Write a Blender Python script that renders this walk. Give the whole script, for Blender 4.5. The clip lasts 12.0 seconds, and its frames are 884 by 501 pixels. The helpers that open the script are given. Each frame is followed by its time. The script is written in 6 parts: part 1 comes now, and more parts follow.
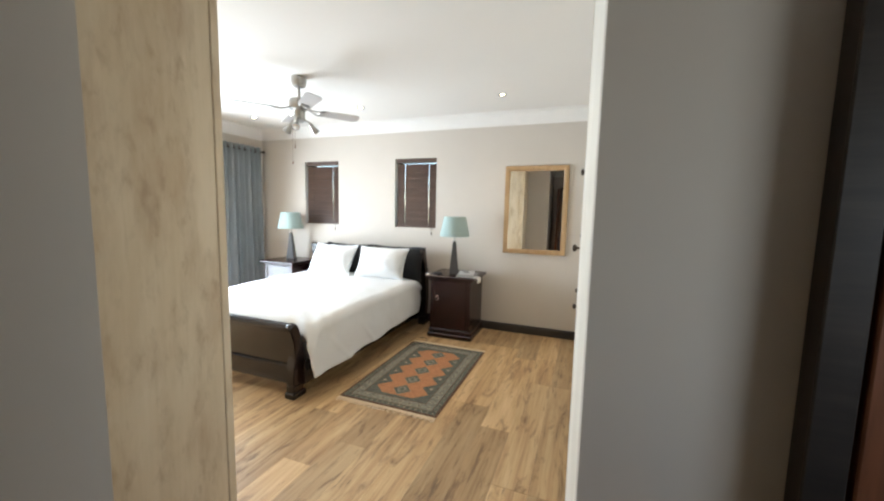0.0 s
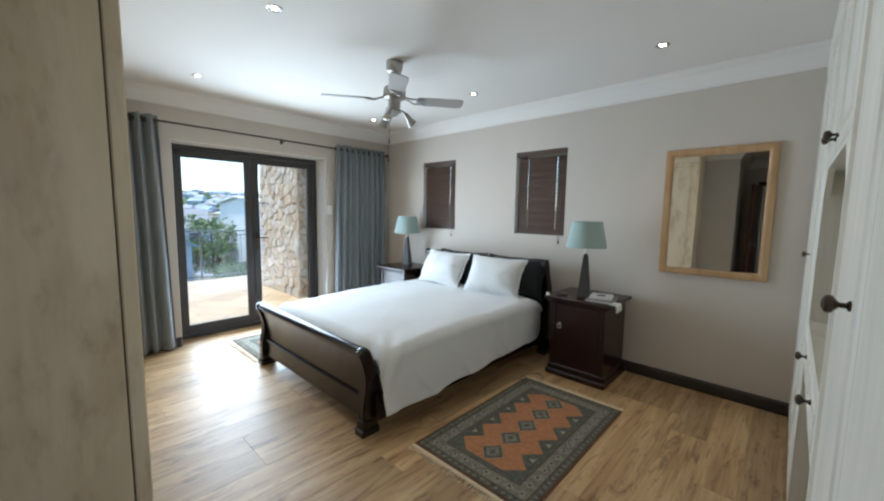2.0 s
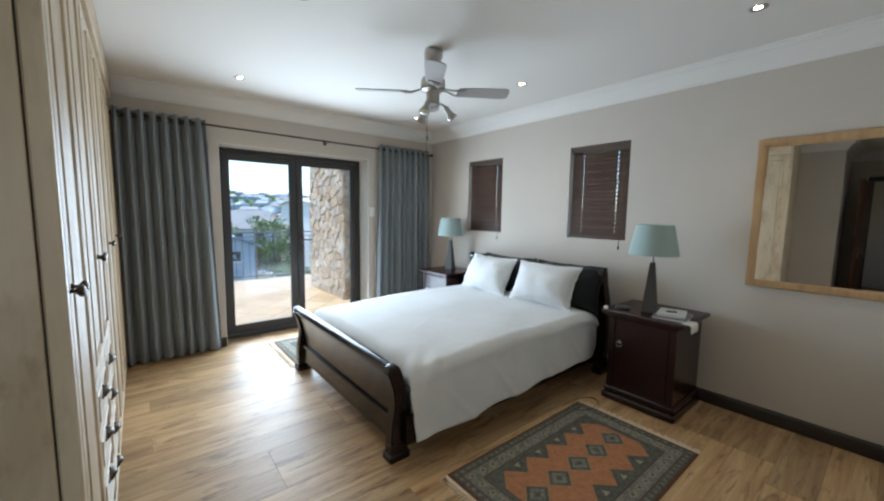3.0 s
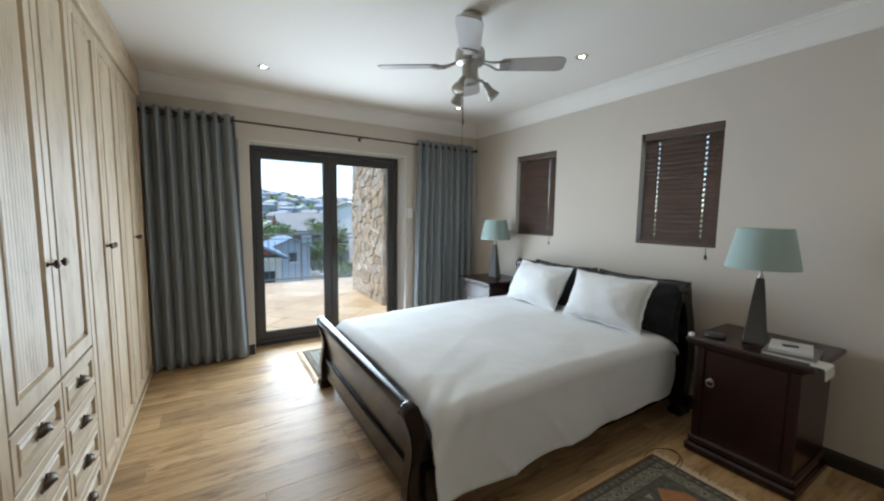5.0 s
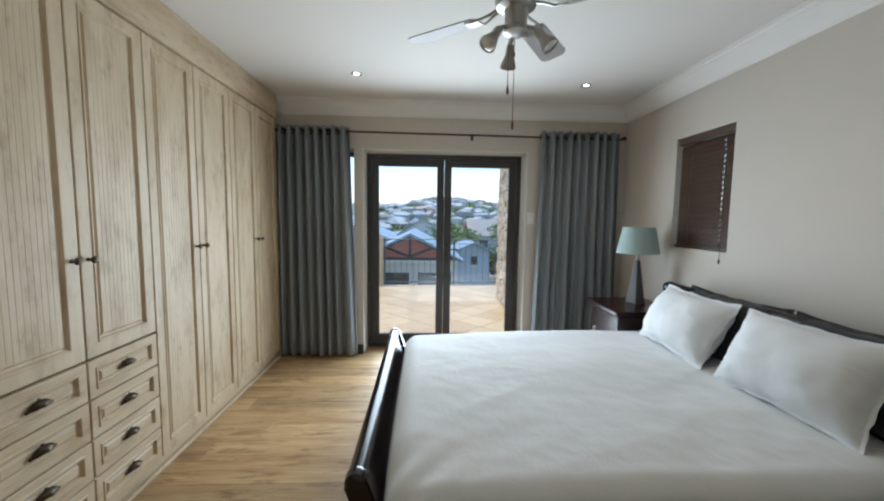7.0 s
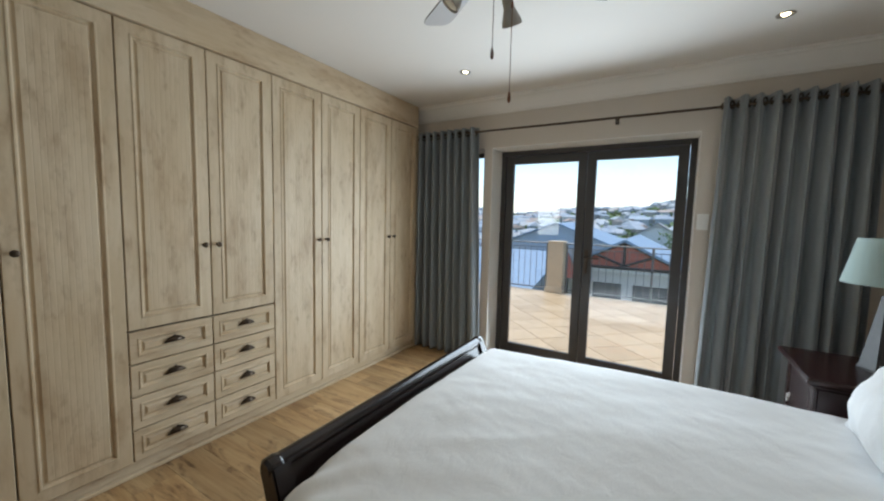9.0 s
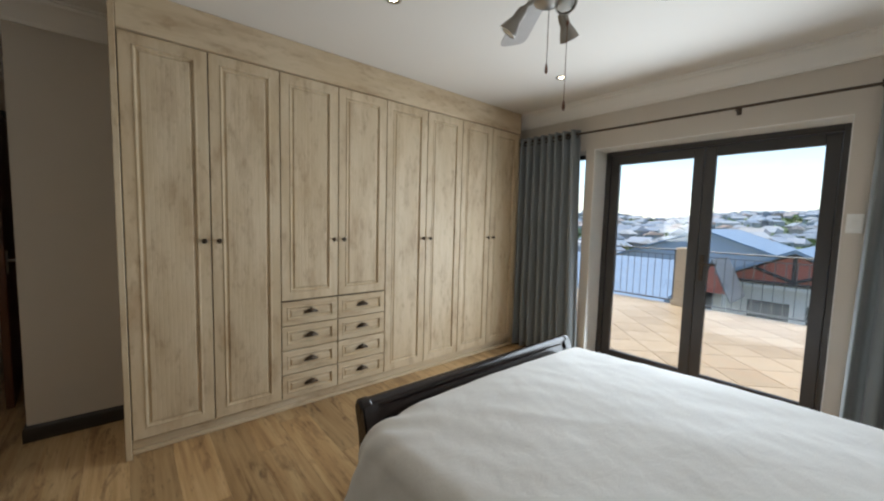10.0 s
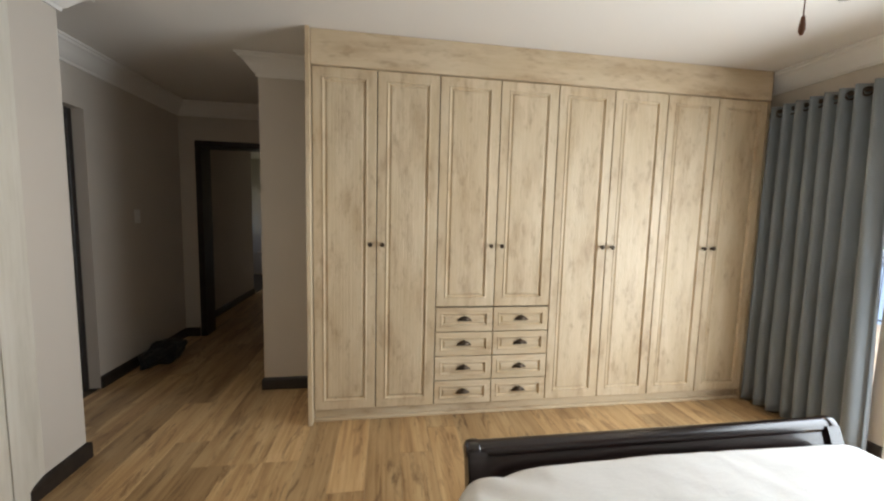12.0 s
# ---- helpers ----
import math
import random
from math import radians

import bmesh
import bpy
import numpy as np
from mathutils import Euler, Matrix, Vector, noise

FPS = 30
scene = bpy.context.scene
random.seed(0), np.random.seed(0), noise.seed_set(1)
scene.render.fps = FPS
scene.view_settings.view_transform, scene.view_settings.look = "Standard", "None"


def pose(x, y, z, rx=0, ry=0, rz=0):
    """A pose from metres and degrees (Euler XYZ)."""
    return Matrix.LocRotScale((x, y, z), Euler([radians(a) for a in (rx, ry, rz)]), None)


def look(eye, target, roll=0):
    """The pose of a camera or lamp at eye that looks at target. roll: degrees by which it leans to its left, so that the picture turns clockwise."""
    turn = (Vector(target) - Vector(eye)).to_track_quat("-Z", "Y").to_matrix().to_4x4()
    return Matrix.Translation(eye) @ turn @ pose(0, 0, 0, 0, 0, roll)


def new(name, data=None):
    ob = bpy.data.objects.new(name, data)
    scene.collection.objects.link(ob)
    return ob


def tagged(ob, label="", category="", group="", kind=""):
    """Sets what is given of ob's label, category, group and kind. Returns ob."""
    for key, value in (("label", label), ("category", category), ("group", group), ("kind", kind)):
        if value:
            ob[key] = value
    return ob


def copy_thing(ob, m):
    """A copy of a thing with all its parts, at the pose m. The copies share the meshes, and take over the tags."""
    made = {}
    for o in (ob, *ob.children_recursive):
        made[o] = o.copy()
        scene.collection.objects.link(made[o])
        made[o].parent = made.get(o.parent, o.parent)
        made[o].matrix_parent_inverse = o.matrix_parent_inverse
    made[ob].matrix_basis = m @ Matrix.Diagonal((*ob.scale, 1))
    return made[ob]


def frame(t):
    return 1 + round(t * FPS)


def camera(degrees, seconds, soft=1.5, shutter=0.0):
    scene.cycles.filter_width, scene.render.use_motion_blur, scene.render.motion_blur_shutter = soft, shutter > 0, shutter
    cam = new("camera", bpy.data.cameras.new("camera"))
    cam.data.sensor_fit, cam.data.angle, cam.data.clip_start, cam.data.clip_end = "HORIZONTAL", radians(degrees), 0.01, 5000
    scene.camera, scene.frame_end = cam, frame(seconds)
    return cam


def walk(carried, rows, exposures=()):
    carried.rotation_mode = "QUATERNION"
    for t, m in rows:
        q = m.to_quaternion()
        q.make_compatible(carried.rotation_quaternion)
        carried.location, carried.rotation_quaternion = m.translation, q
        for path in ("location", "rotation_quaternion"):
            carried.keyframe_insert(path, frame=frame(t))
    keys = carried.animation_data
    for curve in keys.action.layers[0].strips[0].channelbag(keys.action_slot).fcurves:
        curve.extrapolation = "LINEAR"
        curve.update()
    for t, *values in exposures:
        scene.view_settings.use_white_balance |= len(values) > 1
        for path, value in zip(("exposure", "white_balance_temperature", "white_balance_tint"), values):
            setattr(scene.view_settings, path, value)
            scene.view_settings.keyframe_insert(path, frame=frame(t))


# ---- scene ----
# ---- camera and walk ----
cam = camera(99.7, 12.0, soft=2.2)
PATH = [
    (0, (-0.371, 1.870, 1.427), (-1.087, 3.725, 1.216), 1.2),
    (0.5, (-0.423, 2.122, 1.453), (-1.230, 3.939, 1.237), 1.2),
    (1, (-0.448, 2.341, 1.452), (-1.381, 4.097, 1.238), 1.1),
    (1.5, (-0.457, 2.519, 1.438), (-1.602, 4.147, 1.231), 1.0),
    (2, (-0.468, 2.661, 1.425), (-1.831, 4.111, 1.221), 0.9),
    (2.5, (-0.545, 2.795, 1.423), (-2.020, 4.130, 1.223), 0.9),
    (3, (-0.612, 2.899, 1.433), (-2.156, 4.154, 1.231), 0.8),
    (5, (-0.926, 3.254, 1.414), (-2.625, 4.290, 1.224), 0.8),
    (5.5, (-0.965, 3.462, 1.415), (-2.755, 4.336, 1.232), 0.7),
    (6, (-1.027, 3.666, 1.390), (-2.930, 4.256, 1.218), 0.7),
    (6.5, (-1.091, 3.920, 1.422), (-3.055, 4.254, 1.248), 0.8),
    (8.5, (-1.517, 4.882, 1.380), (-3.375, 4.159, 1.223), 1.0),
    (9, (-1.610, 5.077, 1.411), (-3.311, 4.039, 1.238), 1.4),
    (9.5, (-1.600, 5.247, 1.421), (-3.107, 3.943, 1.247), 1.5),
    (10, (-1.569, 5.404, 1.381), (-2.854, 3.880, 1.222), 1.5),
    (10.5, (-1.625, 5.412, 1.417), (-2.707, 3.740, 1.234), 1.5),
    (11, (-1.808, 5.397, 1.420), (-2.609, 3.574, 1.236), 1.3),
    (11.5, (-1.934, 5.335, 1.417), (-2.469, 3.416, 1.233), 1.4),
    (12, (-2.019, 5.261, 1.427), (-2.318, 3.293, 1.238), 1.4),
]
EXPOSURES = [(0, 2.75, 6350, 9), (0.6, 2.45, 6100, 7), (1.5, 1.92, 5850, 5), (2.5, 1.70, 5850, 6), (5.5, 1.42, 6200, 7), (6.5, 1.32, 6200, 7), (8.5, 1.22, 6300, 7), (9.5, 1.19, 6550, 9), (10.5, 1.36, 6750, 10), (12, 1.88, 6950, 12)]
walk(cam, [(t, look(eye, target, roll)) for t, eye, target, roll in PATH], EXPOSURES)

# ---- world and sun ----
world = bpy.data.worlds.new("sky")
scene.world = world
world.use_nodes = True
wn = world.node_tree
sky = wn.nodes.new("ShaderNodeTexSky")
sky.sky_type, sky.sun_disc = "NISHITA", False
SUN_EL, SUN_AZ = 75.0, 200.0      # degrees; azimuth measured from +y towards +x
sky.sun_elevation, sky.sun_rotation = radians(SUN_EL), radians(SUN_AZ)
sky.dust_density, sky.air_density, sky.ozone_density = 0.5, 1.0, 1.5
wn.links.new(sky.outputs[0], wn.nodes["Background"].inputs[0])
wn.nodes["Background"].inputs[1].default_value = 0.125
sun = new("sun", bpy.data.lights.new("sun", "SUN"))
sun.data.energy, sun.data.angle, sun.data.color = 1.75, radians(10), (1.0, 0.93, 0.82)
sd = Vector((math.sin(radians(SUN_AZ)) * math.cos(radians(SUN_EL)), math.cos(radians(SUN_AZ)) * math.cos(radians(SUN_EL)), math.sin(radians(SUN_EL))))
sun.matrix_world = look(sd * 50, (0, 0, 0))

# the sky's light in the opening of the terrace door
skylight = new("sky_in_door_opening", bpy.data.lights.new("sky_in_door_opening", "AREA"))
skylight.data.shape, skylight.data.size, skylight.data.size_y = "RECTANGLE", 1.45, 1.9
skylight.data.energy, skylight.data.color = 28.0, (0.76, 0.885, 1.0)
skylight.matrix_world = look((-5.01, 4.39, 1.05), (-4.01, 4.39, 0.95))
skylight.data.spread = radians(160)
# fill lamp in an unseen opening added round the corridor's corner
endlight = new("corridor_fill_lamp", bpy.data.lights.new("corridor_fill_lamp", "AREA"))
endlight.data.shape, endlight.data.size, endlight.data.size_y = "RECTANGLE", 0.8, 1.0
endlight.data.energy, endlight.data.color, endlight.data.spread = 0.7, (1.0, 0.92, 0.80), radians(120)
endlight.matrix_world = look((1.58, -2.8, 1.5), (-0.9, -2.4, 1.2))
# fill lamp in an opening added out of view, to brighten the passage
sidelight = new("side_room_fill_lamp", bpy.data.lights.new("side_room_fill_lamp", "AREA"))
sidelight.data.shape, sidelight.data.size, sidelight.data.size_y = "RECTANGLE", 0.78, 1.0
sidelight.data.energy, sidelight.data.color, sidelight.data.spread = 1.4, (0.84, 0.93, 1.0), radians(100)
sidelight.matrix_world = look((1.88, 1.95, 1.5), (-0.8, 2.75, 1.2))

# ---- materials ----
class Mat:
    """A small builder of node materials."""

    def __init__(self, name, rough=0.6, metal=0.0, spec=0.5):
        self.m = bpy.data.materials.new(name)
        self.m.use_nodes = True
        self.t = self.m.node_tree
        self.b = self.t.nodes["Principled BSDF"]
        self.b.inputs["Roughness"].default_value = rough
        self.b.inputs["Metallic"].default_value = metal
        self.b.inputs["Specular IOR Level"].default_value = spec
        self.co = self.t.nodes.new("ShaderNodeTexCoord")
        self.info = self.t.nodes.new("ShaderNodeObjectInfo")
        self.geo = self.t.nodes.new("ShaderNodeNewGeometry")

    def link(self, a, b):
        self.t.links.new(a, b)

    def math(self, op, a, b=0.0, c=0.0):
        n = self.t.nodes.new("ShaderNodeMath")
        n.operation = op
        for i, v in enumerate((a, b, c)):
            if isinstance(v, (int, float)):
                n.inputs[i].default_value = v
            else:
                self.link(v, n.inputs[i])
        return n.outputs[0]

    def coords(self, scale=(1, 1, 1), shift=0.0, world=True):
        """Coordinates in metres, stretched, and shifted by the object's random number."""
        src = self.geo.outputs["Position"] if world else self.co.outputs["Object"]
        mp = self.t.nodes.new("ShaderNodeMapping")
        mp.inputs["Scale"].default_value = scale
        self.link(src, mp.inputs[0])
        if not shift:
            return mp.outputs[0]
        ad = self.t.nodes.new("ShaderNodeVectorMath")
        ad.operation = "ADD"
        cm = self.t.nodes.new("ShaderNodeCombineXYZ")
        r = self.math("MULTIPLY", self.info.outputs["Random"], shift)
        for i in range(3):
            self.link(r, cm.inputs[i])
        self.link(mp.outputs[0], ad.inputs[0])
        self.link(cm.outputs[0], ad.inputs[1])
        return ad.outputs[0]

    def noise(self, vec, scale, detail=4.0, rough=0.55, distort=0.0):
        n = self.t.nodes.new("ShaderNodeTexNoise")
        n.inputs["Scale"].default_value, n.inputs["Detail"].default_value = scale, detail
        n.inputs["Roughness"].default_value, n.inputs["Distortion"].default_value = rough, distort
        self.link(vec, n.inputs["Vector"])
        return n.outputs["Fac"]

    def ramp(self, fac, *stops):
        n = self.t.nodes.new("ShaderNodeValToRGB")
        while len(n.color_ramp.elements) < len(stops):
            n.color_ramp.elements.new(0.5)
        for e, (p, c) in zip(n.color_ramp.elements, stops):
            e.position = p
            e.color = (*c, 1) if len(c) == 3 else c
        self.link(fac, n.inputs[0])
        return n.outputs[0]

    def mix(self, fac, a, b, mode="MIX"):
        n = self.t.nodes.new("ShaderNodeMix")
        n.data_type, n.blend_type = "RGBA", mode
        for i, v in ((0, fac), (6, a), (7, b)):
            if isinstance(v, (int, float)):
                n.inputs[i].default_value = v
            elif isinstance(v, tuple):
                n.inputs[i].default_value = (*v, 1)
            else:
                self.link(v, n.inputs[i])
        return n.outputs[2]

    def color(self, c):
        if isinstance(c, tuple):
            self.b.inputs["Base Color"].default_value = (*c, 1)
        else:
            self.link(c, self.b.inputs["Base Color"])
        return self

    def rough(self, fac, lo, hi):
        n = self.t.nodes.new("ShaderNodeMapRange")
        n.inputs["To Min"].default_value, n.inputs["To Max"].default_value = lo, hi
        self.link(fac, n.inputs[0])
        self.link(n.outputs[0], self.b.inputs["Roughness"])
        return self

    def bump(self, fac, strength=0.2, dist=0.002):
        n = self.t.nodes.new("ShaderNodeBump")
        n.inputs["Strength"].default_value, n.inputs["Distance"].default_value = strength, dist
        self.link(fac, n.inputs["Height"])
        self.link(n.outputs[0], self.b.inputs["Normal"])
        return self


def plain(name, col, rough=0.6, metal=0.0, vary=0.08, scale=14.0, bump=0.0, spec=0.5):
    """Paint, plastic or metal: one colour with faint mottling at two scales."""
    m = Mat(name, rough, metal, spec)
    v = m.coords()
    a, b = m.noise(v, scale, 3), m.noise(v, scale * 0.12, 2)
    f = m.math("ADD", m.math("MULTIPLY", a, 0.5), m.math("MULTIPLY", b, 0.5))
    lo, hi = tuple(c * (1 - vary) for c in col), tuple(min(1, c * (1 + vary)) for c in col)
    m.color(m.ramp(f, (0.3, lo), (0.7, hi)))
    m.rough(a, max(0.02, rough - 0.06), min(1, rough + 0.06))
    if bump:
        m.bump(m.noise(v, scale * 12, 3), bump, 0.001)
    return m.m


def woodgrain(name, dark, mid, light, scale, rough, axis, knots=0.0, seeded=9.0, bump=0.1, spec=0.5):
    """Wood: grain runs along axis (0, 1 or 2), fine streaks over broad bands."""
    m = Mat(name, rough, 0, spec)
    s = [1.0, 1.0, 1.0]
    s[axis] = 0.07
    v = m.coords(tuple(s), seeded)
    s2 = [1.0, 1.0, 1.0]
    s2[axis] = 0.22
    v2 = m.coords(tuple(s2), seeded * 2.3)
    fine, broad = m.noise(v, scale * 5, 5, 0.65, 0.15), m.noise(v2, scale, 4, 0.6, 0.5)
    f = m.math("ADD", m.math("MULTIPLY", fine, 0.45), m.math("MULTIPLY", broad, 0.55))
    c = m.ramp(f, (0.34, dark), (0.5, mid), (0.66, light))
    if knots:
        s3 = [1.0, 1.0, 1.0]
        s3[axis] = 0.35
        k = m.noise(m.coords(tuple(s3), seeded * 3.7), scale * 1.3, 3, 0.6, 0.8)
        c = m.mix(m.math("MULTIPLY", m.ramp(k, (0.62, (0, 0, 0)), (0.74, (1, 1, 1))), knots), c, dark)
    m.color(c)
    m.rough(fine, max(0.05, rough - 0.07), rough + 0.07)
    if bump:
        m.bump(fine, bump, 0.0012)
    return m


M = {}
M["wall"] = plain("greige_wall_paint", (0.565, 0.505, 0.437), 0.75, 0, 0.025, 5, 0.05)
M["ceiling"] = plain("white_ceiling_paint", (0.76, 0.72, 0.67), 0.8, 0, 0.012, 3, 0.03)
M["cornice"] = plain("white_cornice_paint", (0.77, 0.735, 0.69), 0.7, 0, 0.02, 8)
M["reveal"] = plain("lit_reveal_and_fascia_white", (0.74, 0.72, 0.68), 0.7, 0, 0.03, 8)
def limed(name, axis, base, pale, stain):
    """Limed oak foil: soft pale grain, with brown stains drawn out along the grain."""
    m = Mat(name, 0.45)
    st = lambda k: tuple(k if i == axis else 1.0 for i in range(3))
    grain = m.noise(m.coords(st(0.05), 9.0), 70, 3, 0.55)
    cloud = m.noise(m.coords(st(0.20), 17.0), 7, 3, 0.5, 0.1)
    blot = m.noise(m.coords(st(0.30), 29.0), 11, 4, 0.55, 0.1)
    patch = m.noise(m.coords(st(0.42), 53.0), 30, 3, 0.55, 0.15)
    fleck = m.noise(m.coords(st(0.10), 41.0), 48, 4, 0.65, 0.3)
    c = m.ramp(m.math("ADD", m.math("MULTIPLY", grain, 0.22), m.math("MULTIPLY", cloud, 0.78)), (0.36, base), (0.62, pale))
    c = m.mix(m.math("MULTIPLY", m.ramp(blot, (0.49, (0, 0, 0)), (0.68, (1, 1, 1))), 0.48), c, stain)
    near = m.math("MULTIPLY", m.ramp(patch, (0.52, (0, 0, 0)), (0.70, (1, 1, 1))), m.ramp(blot, (0.42, (0.15, 0.15, 0.15)), (0.58, (1, 1, 1))))
    c = m.mix(m.math("MULTIPLY", near, 0.45), c, tuple(k * 0.82 for k in stain))
    c = m.mix(m.math("MULTIPLY", m.ramp(fleck, (0.58, (0, 0, 0)), (0.72, (1, 1, 1))), 0.13), c, tuple(k * 0.8 for k in stain))
    m.color(c)
    m.rough(grain, 0.42, 0.55)
    m.bump(m.math("ADD", grain, m.math("MULTIPLY", fleck, 0.6)), 0.08, 0.001)
    return m.m


M["limed"] = limed("limed_oak_foil", 2, (0.537, 0.41, 0.258), (0.632, 0.508, 0.348), (0.365, 0.242, 0.136))
M["limed_h"] = limed("limed_oak_foil_across", 0, (0.537, 0.41, 0.258), (0.622, 0.498, 0.342), (0.38, 0.252, 0.146))
M["cream"] = woodgrain("cream_oak_foil", (0.58, 0.53, 0.44), (0.68, 0.63, 0.54), (0.74, 0.70, 0.62), 7.0, 0.45, 2, 0.1).m
# near-black brown behind joints: the gaps' shade is put into this colour
M["gap"] = plain("dark_gap_shade", (0.06, 0.045, 0.03), 0.8)
_fl = Mat("oak_laminate_plank", 0.34)
_st = lambda k: (1.0, k, 1.0)
_grain = _fl.noise(_fl.coords(_st(0.03), 31.0), 70, 4, 0.6)
_band = _fl.noise(_fl.coords(_st(0.09), 47.0), 11, 4, 0.6, 0.5)
_knot = _fl.noise(_fl.coords(_st(0.20), 61.0), 15, 5, 0.7, 0.7)
_split = _fl.noise(_fl.coords(_st(0.10), 83.0), 34, 4, 0.7, 0.4)
_c = _fl.ramp(_fl.math("ADD", _fl.math("MULTIPLY", _grain, 0.35), _fl.math("MULTIPLY", _band, 0.65)), (0.34, (0.295, 0.168, 0.074)), (0.48, (0.46, 0.295, 0.142)), (0.64, (0.59, 0.42, 0.228)))
_c = _fl.mix(_fl.math("MULTIPLY", _fl.ramp(_knot, (0.53, (0, 0, 0)), (0.67, (1, 1, 1))), 0.74), _c, (0.15, 0.072, 0.028))
_c = _fl.mix(_fl.math("MULTIPLY", _fl.ramp(_split, (0.60, (0, 0, 0)), (0.68, (1, 1, 1))), 0.5), _c, (0.09, 0.045, 0.02))
_fl.color(_fl.mix(0.6, _c, _fl.ramp(_fl.info.outputs["Random"], (0.0, (0.60, 0.57, 0.54)), (0.5, (1.0, 0.98, 0.95)), (1.0, (1.30, 1.25, 1.19))), "MULTIPLY"))
_fl.rough(_grain, 0.42, 0.52)
_fl.b.inputs["Specular IOR Level"].default_value = 0.62
_fl.bump(_fl.math("ADD", _grain, _split), 0.06, 0.001)
M["plank"] = _fl.m
M["mahogany"] = woodgrain("dark_mahogany_lacquer", (0.008, 0.005, 0.0045), (0.013, 0.007, 0.006), (0.02, 0.009, 0.008), 12.0, 0.22, 0, 0, 5.0, 0.03).m
M["cherry"] = woodgrain("dark_cherry_lacquer", (0.015, 0.005, 0.005), (0.021, 0.0065, 0.006), (0.028, 0.008, 0.0075), 12.0, 0.24, 0, 0, 5.0, 0.03).m
M["skirting"] = woodgrain("dark_stained_skirting", (0.012, 0.009, 0.008), (0.022, 0.016, 0.013), (0.034, 0.025, 0.02), 12.0, 0.4, 0, 0, 5.0, 0.04).m
M["doorwood"] = woodgrain("red_brown_door_wood", (0.08, 0.025, 0.010), (0.15, 0.05, 0.02), (0.20, 0.07, 0.03), 10.0, 0.4, 2, 0.2, 5.0, 0.05).m
M["alu"] = plain("bronze_aluminium", (0.055, 0.050, 0.048), 0.42, 0.3, 0.06, 30)
M["nickel"] = plain("brushed_nickel", (0.42, 0.40, 0.37), 0.33, 0.9, 0.06, 60)
M["bronze"] = plain("antique_bronze", (0.07, 0.05, 0.035), 0.38, 0.8, 0.25, 90)
M["white_plastic"] = plain("white_plastic", (0.75, 0.74, 0.71), 0.35)


# ---- building helpers ----
def box(bm, x0, x1, y0, y1, z0, z1, bevel=0.0, seg=1):
    """A box between two corners, its edges rounded by bevel."""
    r = bmesh.ops.create_cube(bm, size=1.0)
    for v in r["verts"]:
        v.co = Vector(((x0 + x1) / 2 + v.co.x * (x1 - x0), (y0 + y1) / 2 + v.co.y * (y1 - y0), (z0 + z1) / 2 + v.co.z * (z1 - z0)))
    if bevel:
        es = {e for v in r["verts"] for e in v.link_edges}
        bmesh.ops.bevel(bm, geom=list(es), offset=bevel, segments=seg, affect="EDGES", profile=0.6)
    return bm


def boxes(*dims, bevel=0.0):
    bm = bmesh.new()
    for d in dims:
        box(bm, *d, bevel=bevel)
    return bm


def lathe(bm, profile, at=(0, 0, 0), seg=24, m=None):
    """Turn a profile of (radius, height) about the upright axis, or about the axis that m gives."""
    m = m or Matrix()
    rings = []
    for r, z in profile:
        if r < 1e-5:
            rings.append([bm.verts.new(m @ (Vector((0, 0, z)) + Vector(at)))])
        else:
            rings.append([bm.verts.new(m @ (Vector((r * math.cos(2 * math.pi * i / seg), r * math.sin(2 * math.pi * i / seg), z)) + Vector(at))) for i in range(seg)])
    for a, b in zip(rings, rings[1:]):
        for i in range(seg):
            j = (i + 1) % seg
            if len(a) == 1 and len(b) > 1:
                bm.faces.new((a[0], b[j], b[i]))
            elif len(b) == 1 and len(a) > 1:
                bm.faces.new((a[i], a[j], b[0]))
            elif len(a) > 1:
                bm.faces.new((a[i], a[j], b[j], b[i]))
    bmesh.ops.recalc_face_normals(bm, faces=bm.faces)
    return bm


def tube(bm, pts, r, seg=8, caps=True):
    """A round bar along a line of points."""
    pts = [Vector(p) for p in pts]
    rings = []
    for i, p in enumerate(pts):
        d = (pts[min(i + 1, len(pts) - 1)] - pts[max(i - 1, 0)]).normalized()
        u = d.cross(Vector((0, 0, 1)) if abs(d.z) < 0.95 else Vector((1, 0, 0))).normalized()
        w = d.cross(u)
        rr = r[i] if isinstance(r, (list, tuple)) else r
        rings.append([bm.verts.new(p + (u * math.cos(2 * math.pi * k / seg) + w * math.sin(2 * math.pi * k / seg)) * rr) for k in range(seg)])
    for a, b in zip(rings, rings[1:]):
        for k in range(seg):
            bm.faces.new((a[k], a[(k + 1) % seg], b[(k + 1) % seg], b[k]))
    if caps:
        bm.faces.new(rings[0][::-1])
        bm.faces.new(rings[-1])
    bmesh.ops.recalc_face_normals(bm, faces=bm.faces)
    return bm


def prism(bm, outline, place, a, b):
    """Extrude a closed 2D outline from a to b; place(u, v, w) gives the point in space."""
    lo = [bm.verts.new(place(u, v, a)) for u, v in outline]
    hi = [bm.verts.new(place(u, v, b)) for u, v in outline]
    n = len(outline)
    for i in range(n):
        bm.faces.new((lo[i], lo[(i + 1) % n], hi[(i + 1) % n], hi[i]))
    bm.faces.new(lo[::-1])
    bm.faces.new(hi)
    bmesh.ops.recalc_face_normals(bm, faces=bm.faces)
    return bm


def mesh_of(name, bm, material, smooth=True):
    me = bpy.data.meshes.new(name)
    bm.to_mesh(me)
    bm.free()
    me.materials.append(material)
    if smooth:
        me.shade_smooth()
        me.set_sharp_from_angle(angle=radians(32))
    return me


